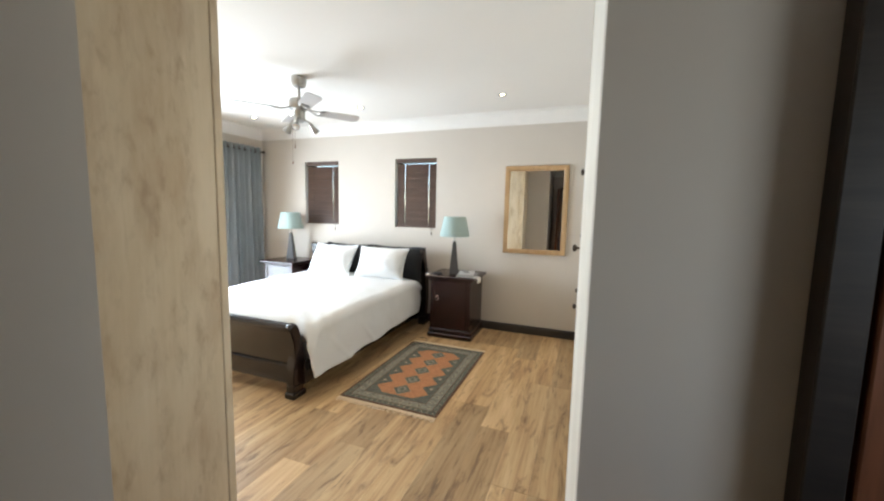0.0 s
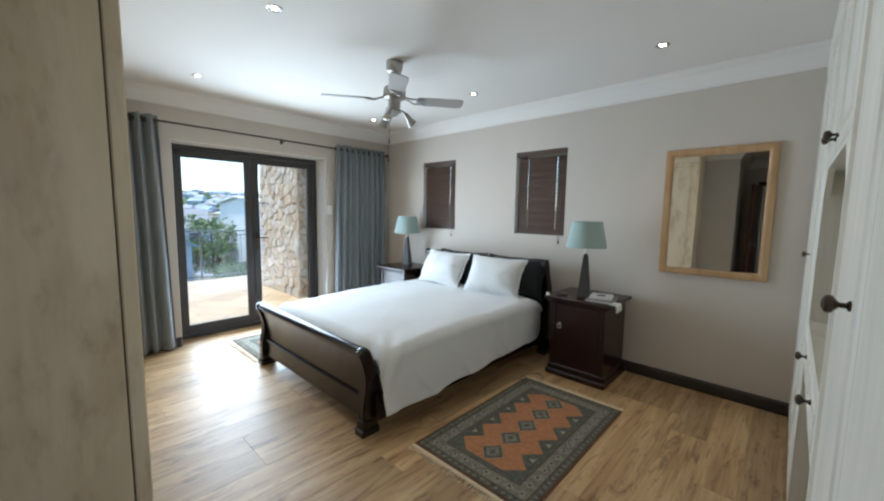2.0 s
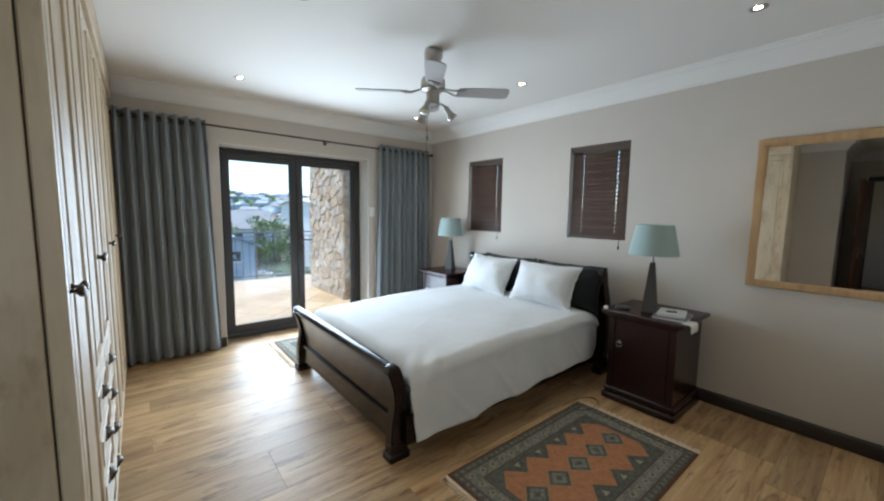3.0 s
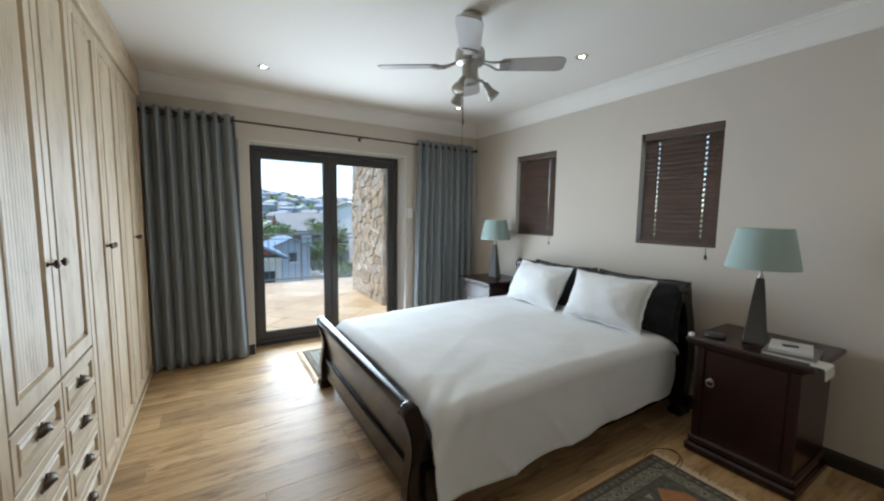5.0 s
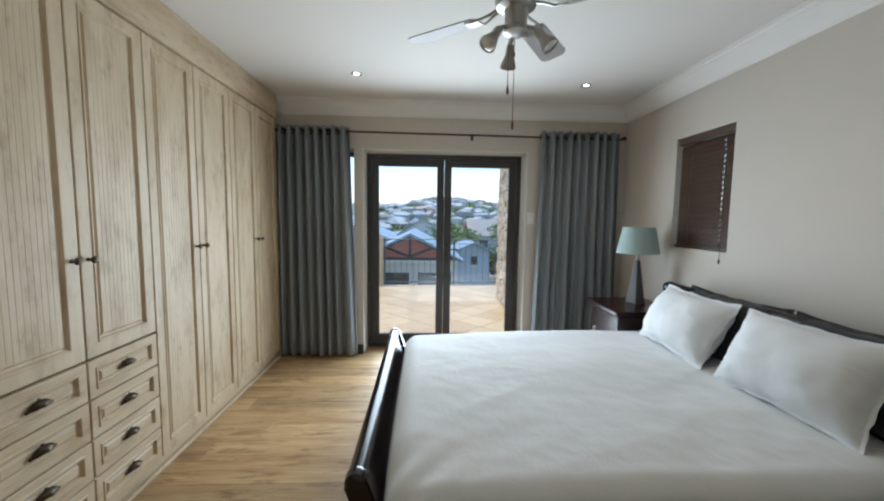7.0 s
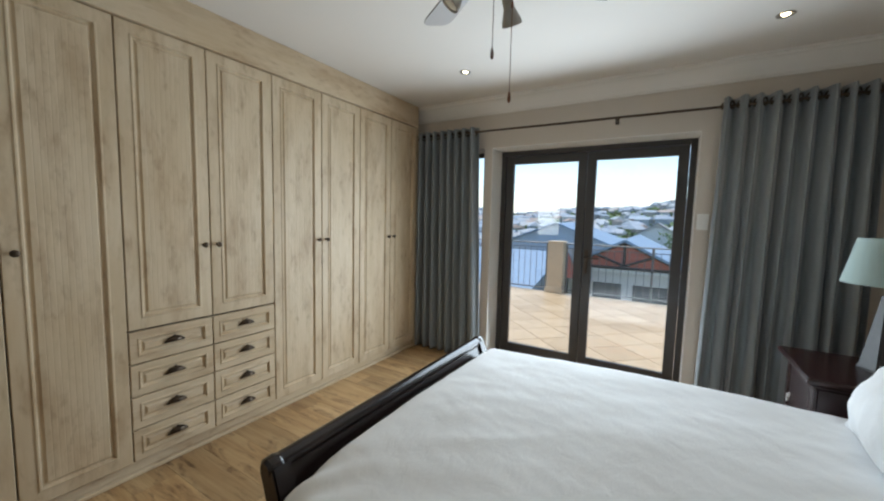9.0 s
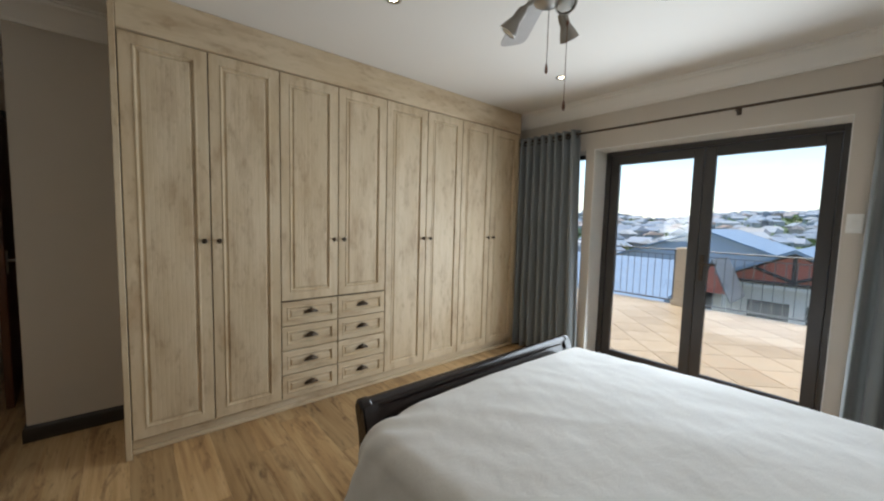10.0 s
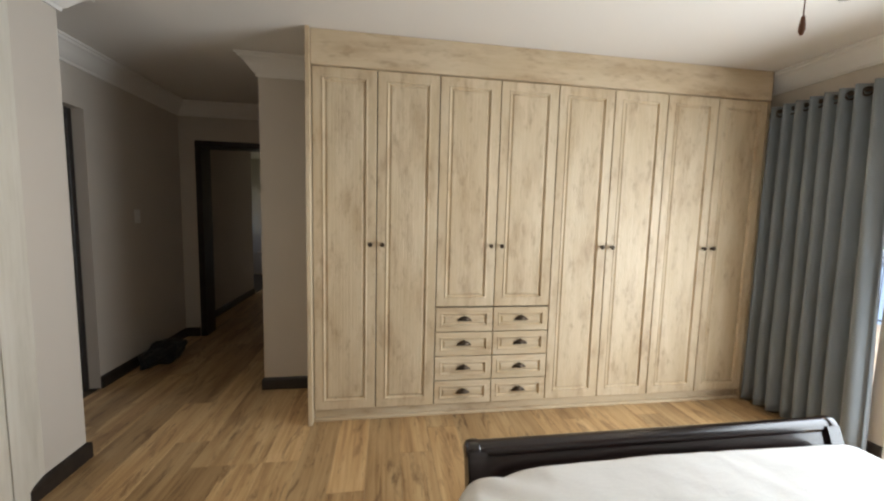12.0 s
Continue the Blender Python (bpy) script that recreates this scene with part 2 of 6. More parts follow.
def part(name, bm, material, parent=None, label="", smooth=True):
    """Link a bmesh as one mesh object under a thing or a part."""
    ob = new(name, mesh_of(name, bm, material, smooth))
    if parent is not None:
        ob.parent = parent
    if label:
        ob["label"] = label
    return ob


def thing(name, at, label, category, group="", kind=""):
    """An empty at the base of a thing, to which its parts are parented."""
    ob = new(name)
    ob.empty_display_size = 0.05
    ob.location = at
    return tagged(ob, label, category, group, kind)


def structure(name, bm, material, label, category, smooth=False):
    return tagged(part(name, bm, material, None, "", smooth), label, category, kind="structure")


# ---- the room's shell (metres) ----
NORTH, WEST, WARD, CEIL = 6.25, -5.00, 2.75, 2.55
EASTC = -0.388          # face of the east cupboard
PIER = (-0.355, 2.99)    # free corner of the east wall
W1, W2 = (-4.205, -3.625), (-2.740, -2.155)
WZ = (1.205, 2.085)
DY, DZ = (3.555, 5.225), 2.10
SW = (2.86, 3.47, 0.25, 2.10)  # narrow side window behind the curtain: y, y, z, z

structure("wall_north", boxes(
    (-5.33, W1[0], NORTH, 6.47, 0, CEIL), (W1[1], W2[0], NORTH, 6.47, 0, CEIL), (W2[1], 0.45, NORTH, 6.47, 0, CEIL),
    (W1[0], W1[1], NORTH, 6.47, 0, WZ[0]), (W1[0], W1[1], NORTH, 6.47, WZ[1], CEIL),
    (W2[0], W2[1], NORTH, 6.47, 0, WZ[0]), (W2[0], W2[1], NORTH, 6.47, WZ[1], CEIL)), M["wall"],
    "greige painted wall behind the bed with two small windows", "wall")
structure("wall_west", boxes(
    (-5.33, WEST, 1.8, SW[0], 0, CEIL), (-5.33, WEST, SW[0], SW[1], 0, SW[2]), (-5.33, WEST, SW[0], SW[1], SW[3], CEIL),
    (-5.33, WEST, SW[1], DY[0], 0, CEIL), (-5.33, WEST, DY[0], DY[1], DZ, CEIL), (-5.33, WEST, DY[1], NORTH, 0, CEIL)), M["wall"],
    "greige painted wall with glazed double doors to the terrace", "wall")
structure("wall_south", boxes((-5.0, -1.07, 2.05, 2.206, 0, CEIL)), M["wall"], "greige painted wall beside and behind the wardrobe", "wall")
structure("wall_passage_west", boxes((-1.27, -1.07, 0.79, 2.05, 0, CEIL)), M["wall"], "greige painted passage wall", "wall")
FD = (-0.82, -0.02, 2.115)
structure("wall_passage_south", boxes((-1.27, FD[0], 0.59, 0.79, 0, CEIL), (FD[1], 0.39, 0.59, 0.79, 0, CEIL), (FD[0], FD[1], 0.59, 0.79, FD[2], CEIL)), M["wall"],
          "greige painted wall round the passage door", "wall")
BD = (2.07, 2.93, 2.14)
structure("wall_passage_east", boxes((0.19, 0.39, 0.79, BD[0], 0, CEIL), (0.19, 0.39, BD[0], PIER[1], BD[2], CEIL)), M["wall"],
          "greige painted passage wall with a light switch", "wall")
bm = boxes((PIER[0], 0.39, PIER[1], 3.44, 0, CEIL), bevel=0.003)
structure("wall_pier", bm, M["wall"], "greige painted end of a wall beside the cupboard", "wall", True)
structure("wall_east", boxes((0.25, 0.45, 3.44, NORTH, 0, CEIL)), M["wall"], "greige wall behind the cupboard", "wall")
# closing walls of the side room and of the corridor beyond
# the gap in the far wall is added and unseen; the fill lamp sits there
structure("wall_side_room", boxes((0.39, 1.9, 3.0, 3.2, 0, CEIL), (1.9, 2.1, 1.2, 3.2, 0, 1.0), (1.9, 2.1, 1.2, 3.2, 2.0, CEIL), (1.9, 2.1, 1.2, 1.55, 1.0, 2.0), (1.9, 2.1, 2.35, 3.2, 1.0, 2.0), (0.39, 2.1, 1.0, 1.2, 0, CEIL)), M["wall"], "dim side room walls with an added opening for light", "wall")
structure("wall_corridor_east", boxes((0.22, 0.42, -1.48, 0.59, 0, CEIL)), M["wall"], "greige corridor wall beyond the open door", "wall")
structure("wall_corridor_west", boxes((-1.1, -0.9, -3.6, 0.59, 0, CEIL)), M["wall"], "greige corridor wall", "wall")
structure("wall_corridor_end", boxes((-1.1, 1.8, -3.8, -3.6, 0, CEIL)), M["wall"], "greige corridor end wall", "wall")
# the opening here is added out of view, for the corridor's fill lamp
structure("wall_corridor_far", boxes((1.6, 1.8, -3.6, -3.2, 0, CEIL), (1.6, 1.8, -2.4, -1.28, 0, CEIL), (1.6, 1.8, -3.2, -2.4, 0, 1.0), (1.6, 1.8, -3.2, -2.4, 2.0, CEIL)), M["wall"], "greige wall with an added opening past the corridor corner", "wall")
structure("wall_corridor_corner", boxes((0.42, 1.6, -1.48, -1.28, 0, CEIL)), M["wall"], "greige wall round the corridor corner", "wall")
structure("ceiling", boxes((-5.33, 2.1, -3.8, 6.47, CEIL, CEIL + 0.12)), M["ceiling"], "flat white painted ceiling", "ceiling")

# cornice: a coved strip, run wall by wall
COVE = [(0, 0), (0, -0.135), (0.012, -0.135), (0.016, -0.118), (0.03, -0.105), (0.055, -0.07), (0.085, -0.035), (0.105, -0.028), (0.11, -0.014), (0.125, -0.012), (0.125, 0)]


def cornice(a, b, inward, m0=0, m1=0):
    """A run of cornice; m0 and m1 mitre its ends: 1 round an outer corner, -1 into an inner one."""
    a, b, n = Vector((*a, CEIL)), Vector((*b, CEIL)), Vector((*inward, 0))
    d, ln = (b - a).normalized(), (b - a).length
    bm = bmesh.new()
    prism(bm, COVE, lambda u, v, w: a + d * (w + (m1 * u if w > 0 else -m0 * u)) + n * u + Vector((0, 0, v)), 0, ln)
    structure("cornice", bm, M["cornice"], "white moulded plaster cornice", "cornice", True)


cornice((WEST, NORTH), (EASTC, NORTH), (0, -1), -1, 0)
cornice((WEST, 2.27), (WEST, NORTH), (1, 0), 0, -1)
cornice((-1.07, 2.206), (-1.52, 2.206), (0, 1), 1, 0)
cornice((-1.07, 0.79), (-1.07, 2.206), (1, 0), -1, 1)
cornice((-1.07, 0.79), (0.19, 0.79), (0, 1), -1, -1)
cornice((0.19, 0.79), (0.19, PIER[1]), (-1, 0), -1, -1)
cornice((PIER[0], PIER[1]), (0.19, PIER[1]), (0, -1), 1, -1)
cornice((PIER[0], PIER[1]), (PIER[0], 3.44), (-1, 0), 1, 0)


def skirt(a, b, inward, name="skirting"):
    a, b, n = Vector((*a, 0)), Vector((*b, 0)), Vector((*inward, 0))
    d = (b - a).normalized()
    prof = [(0, 0), (0.018, 0), (0.018, 0.075), (0.014, 0.088), (0.006, 0.095), (0, 0.097)]
    bm = bmesh.new()
    prism(bm, prof, lambda u, v, w: a + d * w + n * u + Vector((0, 0, v)), 0, (b - a).length)
    structure(name, bm, M["skirting"], "dark stained wooden skirting board", "skirting board", True)


skirt((WEST, NORTH), (EASTC, NORTH), (0, -1))
skirt((WEST, WARD), (WEST, DY[0]), (1, 0))
skirt((WEST, DY[1]), (WEST, NORTH - 0.018), (1, 0))
skirt((-1.07, 2.206), (-1.53, 2.206), (0, 1))
skirt((-1.07, 0.79), (-1.07, 2.224), (1, 0))
skirt((-1.052, 0.79), (FD[0] - 0.06, 0.79), (0, 1))
skirt((FD[1] + 0.06, 0.79), (0.19, 0.79), (0, 1))
skirt((0.19, 0.808), (0.19, BD[0]), (-1, 0))
skirt((PIER[0] - 0.018, PIER[1]), (0.19, PIER[1]), (0, -1))
skirt((PIER[0], PIER[1]), (PIER[0], 3.43), (-1, 0))
skirt((0.22, -1.48), (0.22, 0.59), (-1, 0))

# floor planks run along y; a dark sub-floor shows in the joints
floor = structure("floor", boxes((-5.3, 2.1, -3.8, 6.4, -0.10, -0.012)), M["gap"], "oak laminate plank floor with dark knots", "floor")


# ---- glazed terrace doors ----
def glass_mat(name, tint=(0.97, 0.985, 0.98)):
    m = Mat(name, 0.0)
    m.b.inputs["Base Color"].default_value = (*tint, 1)
    m.b.inputs["Transmission Weight"].default_value = 1.0
    m.b.inputs["IOR"].default_value = 1.45
    return m.m


M["glass"] = glass_mat("clear_glass")


def pane(bm_dims, parent, name="pane"):
    ob = part(name, boxes(bm_dims), M["glass"], parent, "clear glass pane", False)
    ob.visible_shadow = False
    return ob


def frame_bars(x0, x1, y0, y1, z0, z1, w, wb=None):
    """Four bars of a frame in the plane of y and z."""
    wb = wb or w
    return boxes((x0, x1, y0, y0 + w, z0, z1), (x0, x1, y1 - w, y1, z0, z1), (x0, x1, y0 + w, y1 - w, z1 - w, z1), (x0, x1, y0 + w, y1 - w, z0, z0 + wb), bevel=0.003)


XF = -5.235
# added lining: its white stands for terrace light falling on the wall's reveal
structure("trim", boxes((XF + 0.001, WEST + 0.003, DY[0], DY[0] + 0.006, 0, DZ), (XF + 0.001, WEST + 0.003, DY[1] - 0.006, DY[1], 0, DZ), (XF + 0.001, WEST + 0.003, DY[0] + 0.006, DY[1] - 0.006, DZ - 0.006, DZ), bevel=0.001),
          M["reveal"], "added white lining for the lit reveal of the terrace door", "trim")
doors = thing("terrace_door", (XF - 0.03, 4.39, 0), "dark bronze aluminium double glazed door, closed", "door", kind="structure")
doors.name = "door_1"
o = Vector(doors.location)


def local(bm, at):
    bmesh.ops.translate(bm, vec=-Vector(at), verts=bm.verts)
    return bm


part("door_frame", local(frame_bars(XF - 0.07, XF, DY[0] + 0.002, DY[1] - 0.002, 0.0, DZ - 0.002, 0.05, 0.035), o), M["alu"], doors)
for y0, y1, hinge in ((DY[0] + 0.055, 4.388, 0), (4.392, DY[1] - 0.055, 1)):
    leaf = part("door_leaf", local(frame_bars(XF - 0.055, XF - 0.012, y0, y1, 0.04, DZ - 0.056, 0.077, 0.09), o), M["alu"], doors)
    pane((XF - 0.04 - o.x, XF - 0.034 - o.x, y0 + 0.07 - o.y, y1 - 0.07 - o.y, 0.12, DZ - 0.126), leaf)
    if hinge:
        bm = boxes((XF - 0.012, XF - 0.004, y0 + 0.02, y0 + 0.05, 0.93, 1.15), bevel=0.003)
        tube(bm, [(XF, y0 + 0.035, 1.08), (XF + 0.045, y0 + 0.035, 1.08)], 0.009)
        tube(bm, [(XF + 0.045, y0 + 0.03, 1.08), (XF + 0.045, y0 + 0.15, 1.08)], 0.008)
        part("door_handle", local(bm, o), M["bronze"], leaf, "dark lever handle")

side = thing("window_1", (XF, (SW[0] + SW[1]) / 2, SW[2]), "narrow dark aluminium window half behind a curtain", "window", kind="structure")
o = Vector(side.location)
part("window_frame", local(frame_bars(XF - 0.05, XF, SW[0], SW[1], SW[2], SW[3], 0.045), o), M["alu"], side)
pane((-0.03, -0.024, SW[0] + 0.04 - o.y, SW[1] - 0.04 - o.y, 0.04, SW[3] - SW[2] - 0.04), side)


# ---- fitted wardrobe: panelled doors and drawers on a carcass ----
def panel_mesh(w, h, rail, t=0.02, reeds=0):
    """A door or drawer front in the plane of x and z: raised moulding round a sunk field, with upright reeds in it."""
    bm = bmesh.new()
    rings = [(0.0, -t), (0.0, -0.003), (0.003, 0.0), (rail, 0.0), (rail + 0.004, 0.004), (rail + 0.010, 0.0035), (rail + 0.017, -0.009), (rail + 0.025, -0.0095), (rail + 0.034, -0.0025)]
    loops = []
    for i, d in rings:
        loops.append([bm.verts.new(p) for p in ((-w / 2 + i, d, i), (w / 2 - i, d, i), (w / 2 - i, d, h - i), (-w / 2 + i, d, h - i))])
    for a, b in zip(loops, loops[1:]):
        for k in range(4):
            bm.faces.new((a[k], a[(k + 1) % 4], b[(k + 1) % 4], b[k]))
    i, d = rings[-1]
    if reeds:
        z0, z1 = i, h - i
        col = [[loops[-1][0], loops[-1][3]]]
        for q in range(1, reeds):
            xc = -w / 2 + i + (w - 2 * i) * q / reeds
            tri = [[bm.verts.new((xc + e, d - g, z)) for z in (z0, z1)] for e, g in ((-0.002, 0), (0, 0.0008), (0.002, 0))]
            for end in (0, 1):
                bm.faces.new([c[end] for c in tri])
            col += tri
        col.append([loops[-1][1], loops[-1][2]])
        for a, b in zip(col, col[1:]):
            bm.faces.new((a[0], b[0], b[1], a[1]))
    else:
        bm.faces.new(loops[-1])
    bm.faces.new(loops[0][::-1])
    bmesh.ops.recalc_face_normals(bm, faces=bm.faces)
    return bm


def knob_bm(m=None):
    return lathe(bmesh.new(), [(0.0, 0.0), (0.009, 0.0), (0.009, 0.003), (0.0045, 0.006), (0.0045, 0.014), (0.008, 0.017), (0.0145, 0.022), (0.016, 0.027), (0.0135, 0.032), (0.006, 0.0355), (0, 0.036)], seg=14, m=m)


def cup_bm():
    """A half-round cup pull, open below."""
    bm = bmesh.new()
    n, k = 14, 5
    rows = []
    for i in range(n + 1):
        a = math.pi * i / n
        rows.append([bm.verts.new((-0.046 * math.cos(a) * math.cos(b) ** 0.6 if j < k else 0, 0.026 * math.sin(b) * (0.55 + 0.45 * math.sin(a)), 0.030 * math.sin(a) * math.cos(b) ** 0.8 if j < k else 0.03 * math.sin(a) * 0.1))
                     for j in range(k + 1) for b in [math.pi / 2 * j / k]])
    for a, b in zip(rows, rows[1:]):
        for j in range(k):
            bm.faces.new((a[j], a[j + 1], b[j + 1], b[j]))
    bmesh.ops.remove_doubles(bm, verts=bm.verts, dist=0.0008)
    bmesh.ops.recalc_face_normals(bm, faces=bm.faces)
    bmesh.ops.solidify(bm, geom=bm.faces[:], thickness=0.002)
    for s in (-1, 1):
        lathe(bm, [(0, -0.002), (0.007, -0.002), (0.007, 0.003), (0, 0.004)], m=pose(s * 0.045, 0, 0.002, -90), seg=8)
    lathe(bm, [(0, -0.002), (0.006, -0.002), (0.006, 0.003), (0, 0.004)], m=pose(0, 0, 0.031, -90), seg=8)
    return bm


KNOB = mesh_of("knob", knob_bm(pose(0, 0, 0, -90)), M["bronze"])
CUP = mesh_of("cup_handle", cup_bm(), M["bronze"])


def linked(name, mesh, parent, at):
    ob = new(name, mesh)
    ob.parent = parent
    ob.location = at
    return ob


EDGES = [-1.550, -2.365, -3.195, -4.030, -4.865]
PLINTH, DOORTOP = 0.085, 2.335
ward = tagged(new("fitted_wardrobe"), "fitted limed-oak wardrobe with panelled doors and bronze knobs", "wardrobe")
ward.location = (-3.2, WARD, 0)
o = Vector(ward.location)
bm = boxes((-4.868, -1.527, 2.208, WARD - 0.02, PLINTH, CEIL - 0.001))
part("carcass", local(bm, o), M["gap"], ward, "carcass coloured dark as shade in the door gaps")
part("side_panel", local(boxes((-1.548, -1.520, 2.208, WARD + 0.0115, 0, CEIL - 0.001), bevel=0.0015), o), M["limed"], ward)
# added core, coloured dark for the shade between panel and edge strip
part("side_core", local(boxes((-1.546, -1.526, 2.27, WARD + 0.020, 0.002, CEIL - 0.003)), o), M["gap"], ward, "dark core put in as shade in the side joint")
part("edge_strip", local(boxes((-1.548, -1.520, WARD + 0.015, WARD + 0.045, 0, CEIL - 0.001), bevel=0.003), o), M["limed"], ward)
part("plinth", local(boxes((-4.868, -1.549, 2.208, WARD - 0.035, 0, PLINTH - 0.003), (-4.868, -1.549, WARD - 0.035, WARD - 0.005, 0.0, 0.022), bevel=0.004), o), M["limed_h"], ward)
part("pelmet", local(boxes((-4.868, -1.549, 2.3, WARD + 0.02, DOORTOP + 0.004, CEIL - 0.001), bevel=0.003), o), M["limed_h"], ward)
part("end_panel", local(boxes((-4.886, -4.869, 2.208, WARD, 0, CEIL - 0.001)), o), M["limed"], ward)
DRAW_TOP = 0.79
meshes = {}


def front(name, w, h, rail, x, z, mat="limed"):
    key = (name, round(w, 3), round(h, 3))
    if key not in meshes:
        meshes[key] = mesh_of(name, panel_mesh(w, h, rail, reeds=10 if h > 0.6 else 0), M[mat], False)
    return linked(name, meshes[key], ward, (x - o.x, 0, z))


for u in range(4):
    xa, xb = EDGES[u], EDGES[u + 1]
    w = (xa - xb) / 2 - 0.006
    for s in (0, 1):
        xc = xa - (xa - xb) * (0.25 + 0.5 * s)
        z0 = DRAW_TOP + 0.004 if u == 1 else PLINTH
        d = front("door", w, DOORTOP - z0, 0.057, xc, z0)
        linked("knob", KNOB, d, (-(w / 2 - 0.036) if s == 0 else (w / 2 - 0.036), 0.0, 1.222 - z0))
        if u == 1:
            hh = (DRAW_TOP - PLINTH) / 4
            for k in range(4):
                dr = front("drawer", w, hh - 0.007, 0.034, xc, PLINTH + hh * k, "limed_h")
                linked("cup_handle", CUP, dr, (0, 0.003, hh * 0.45))


# ---- sleigh bed ----
BX0, BX1 = -3.945, -2.275
BC = (BX0 + BX1) / 2
bed = thing("sleigh_bed", (BC, 5.05, 0), "dark mahogany sleigh bed, neatly made", "bed")
o = Vector(bed.location)


def sleigh(curve, thick):
    """Outline of a sleigh end: the curve's two sides and a scrolled top."""
    n = len(curve)
    left, right = [], []
    for i, (y, z) in enumerate(curve):
        a, b = Vector(curve[max(i - 1, 0)]), Vector(curve[min(i + 1, n - 1)])
        d = (b - a).normalized()
        k = Vector((-d.y, d.x)) * (thick if isinstance(thick, (int, float)) else thick[i]) / 2
        left.append((y + k.x, z + k.y))
        right.append((y - k.x, z - k.y))
    return left + right[::-1]


def bed_end(name, ys, height, sway, widths, w0, w1, roll):
    """Foot or head end: curved panel between two scrolled posts, a rolled top rail and a low cross rail.
    sway(f) is the panel's lean and widths(f) the posts' depth at the share f of the height."""
    steps = [i / 14 for i in range(15)]
    c = [(ys + sway(f), 0.10 + (height - roll - 0.10) * f) for f in steps]
    plc = lambda u, v, w: Vector((w, u, v))
    end = part(name, local(prism(bmesh.new(), sleigh(c, roll * 1.5), plc, w0 + 0.06, w1 - 0.06), o), M["mahogany"], bed)
    ty = c[-1][0]
    bm = bmesh.new()
    lathe(bm, [(0, w0 - 0.004), (roll * 0.7, w0 - 0.004), (roll * 1.08, w0 + 0.006), (roll * 1.15, w0 + 0.03), (roll * 1.12, w0 + 0.044), (roll, w0 + 0.05), (roll, w1 - 0.05), (roll * 1.12, w1 - 0.044), (roll * 1.15, w1 - 0.03), (roll * 1.08, w1 - 0.006), (roll * 0.7, w1 + 0.004), (0, w1 + 0.004)], seg=20, m=pose(0, ty, height - roll, 90, 0, 90))
    part("top_rail", local(bm, o), M["mahogany"], end)
    for xa in (w0, w1 - 0.075):
        bm = prism(bmesh.new(), sleigh(c, [widths(f) for f in steps]), plc, xa, xa + 0.075)
        bmesh.ops.bevel(bm, geom=[e for e in bm.edges if abs(e.verts[0].co.x - e.verts[1].co.x) < 1e-4], offset=0.006, segments=2, affect="EDGES")
        part("post", local(bm, o), M["mahogany"], end)
        bm = boxes((xa - 0.012, xa + 0.087, ys - 0.07, ys + 0.07, 0.0, 0.055), bevel=0.012)
        box(bm, xa - 0.004, xa + 0.079, ys - 0.058, ys + 0.058, 0.05, 0.11, bevel=0.01)
        part("foot", local(bm, o), M["mahogany"], end)
    bm = boxes((w0 + 0.07, w1 - 0.07, ys - 0.020, ys + 0.044, 0.10, 0.235), bevel=0.006)
    box(bm, w0 + 0.07, w1 - 0.07, ys - 0.030, ys + 0.052, 0.225, 0.25, bevel=0.008)
    part("cross_rail", local(bm, o), M["mahogany"], end)
    return end


bed_end("footboard", 4.0, 0.580, lambda f: 0.022 * math.sin(math.pi * f) - 0.038 * f ** 3, lambda f: 0.082 + 0.052 * math.exp(-((f - 0.22) / 0.3) ** 2), BX0 - 0.03, BX1 - 0.05, 0.034)
bed_end("headboard", 6.10, 0.96, lambda f: 0.045 * math.sin(math.pi * min(1, f * 1.15)) - 0.06 * f ** 2.5, lambda f: 0.11 - 0.05 * abs(f - 0.45), BX0 + 0.045, BX1 + 0.07, 0.042)
for xa in (BX0 + 0.06, BX1 - 0.04):
    part("side_rail", local(boxes((xa, xa + 0.028, 4.02, 6.07, 0.10, 0.27), bevel=0.004), o), M["mahogany"], bed)
part("mattress_base", local(boxes((BX0 + 0.13, BX1 - 0.13, 4.10, 6.02, 0.16, 0.34), bevel=0.01), o), M["white_plastic"], bed, "pale fabric mattress base")


# ---- more materials ----
def fabric(name, col, vary=0.12, weave=420.0, rough=0.9, sheen=0.2, bump=0.25):
    m = Mat(name, rough, 0, 0.3)
    v = m.coords((1, 1, 1), 3.0)
    big, fine = m.noise(v, 3.0, 3), m.noise(v, weave, 2)
    f = m.math("ADD", m.math("MULTIPLY", big, 0.6), m.math("MULTIPLY", fine, 0.4))
    m.color(m.ramp(f, (0.3, tuple(c * (1 - vary) for c in col)), (0.7, tuple(min(1, c * (1 + vary)) for c in col))))
    m.b.inputs["Sheen Weight"].default_value = sheen
    m.bump(fine, bump, 0.0008)
    return m.m


m = Mat("white_cotton", 0.85, 0, 0.3)
v = m.coords((1, 1, 1), 3.0)
crumple, crease = m.noise(v, 9, 4, 0.55, 0.8), m.noise(m.coords((1.0, 2.2, 1.0), 5.0), 17, 5, 0.6, 1.2)
m.color(m.ramp(m.noise(v, 3.0, 3), (0.3, (0.685, 0.685, 0.68)), (0.7, (0.725, 0.73, 0.73))))
m.b.inputs["Sheen Weight"].default_value = 0.1
m.bump(m.math("ADD", m.math("MULTIPLY", crumple, 0.7), m.math("ADD", m.math("MULTIPLY", crease, 0.28), m.math("MULTIPLY", m.noise(v, 500, 2), 0.012))), 0.32, 0.012)
M["duvet"] = m.m
M["curtain"] = fabric("slate_blue_curtain", (0.195, 0.213, 0.225), 0.12, 600, 0.85, 0.3)
M["navy"] = fabric("charcoal_cotton", (0.011, 0.012, 0.014), 0.15, 500, 0.9, 0.2)
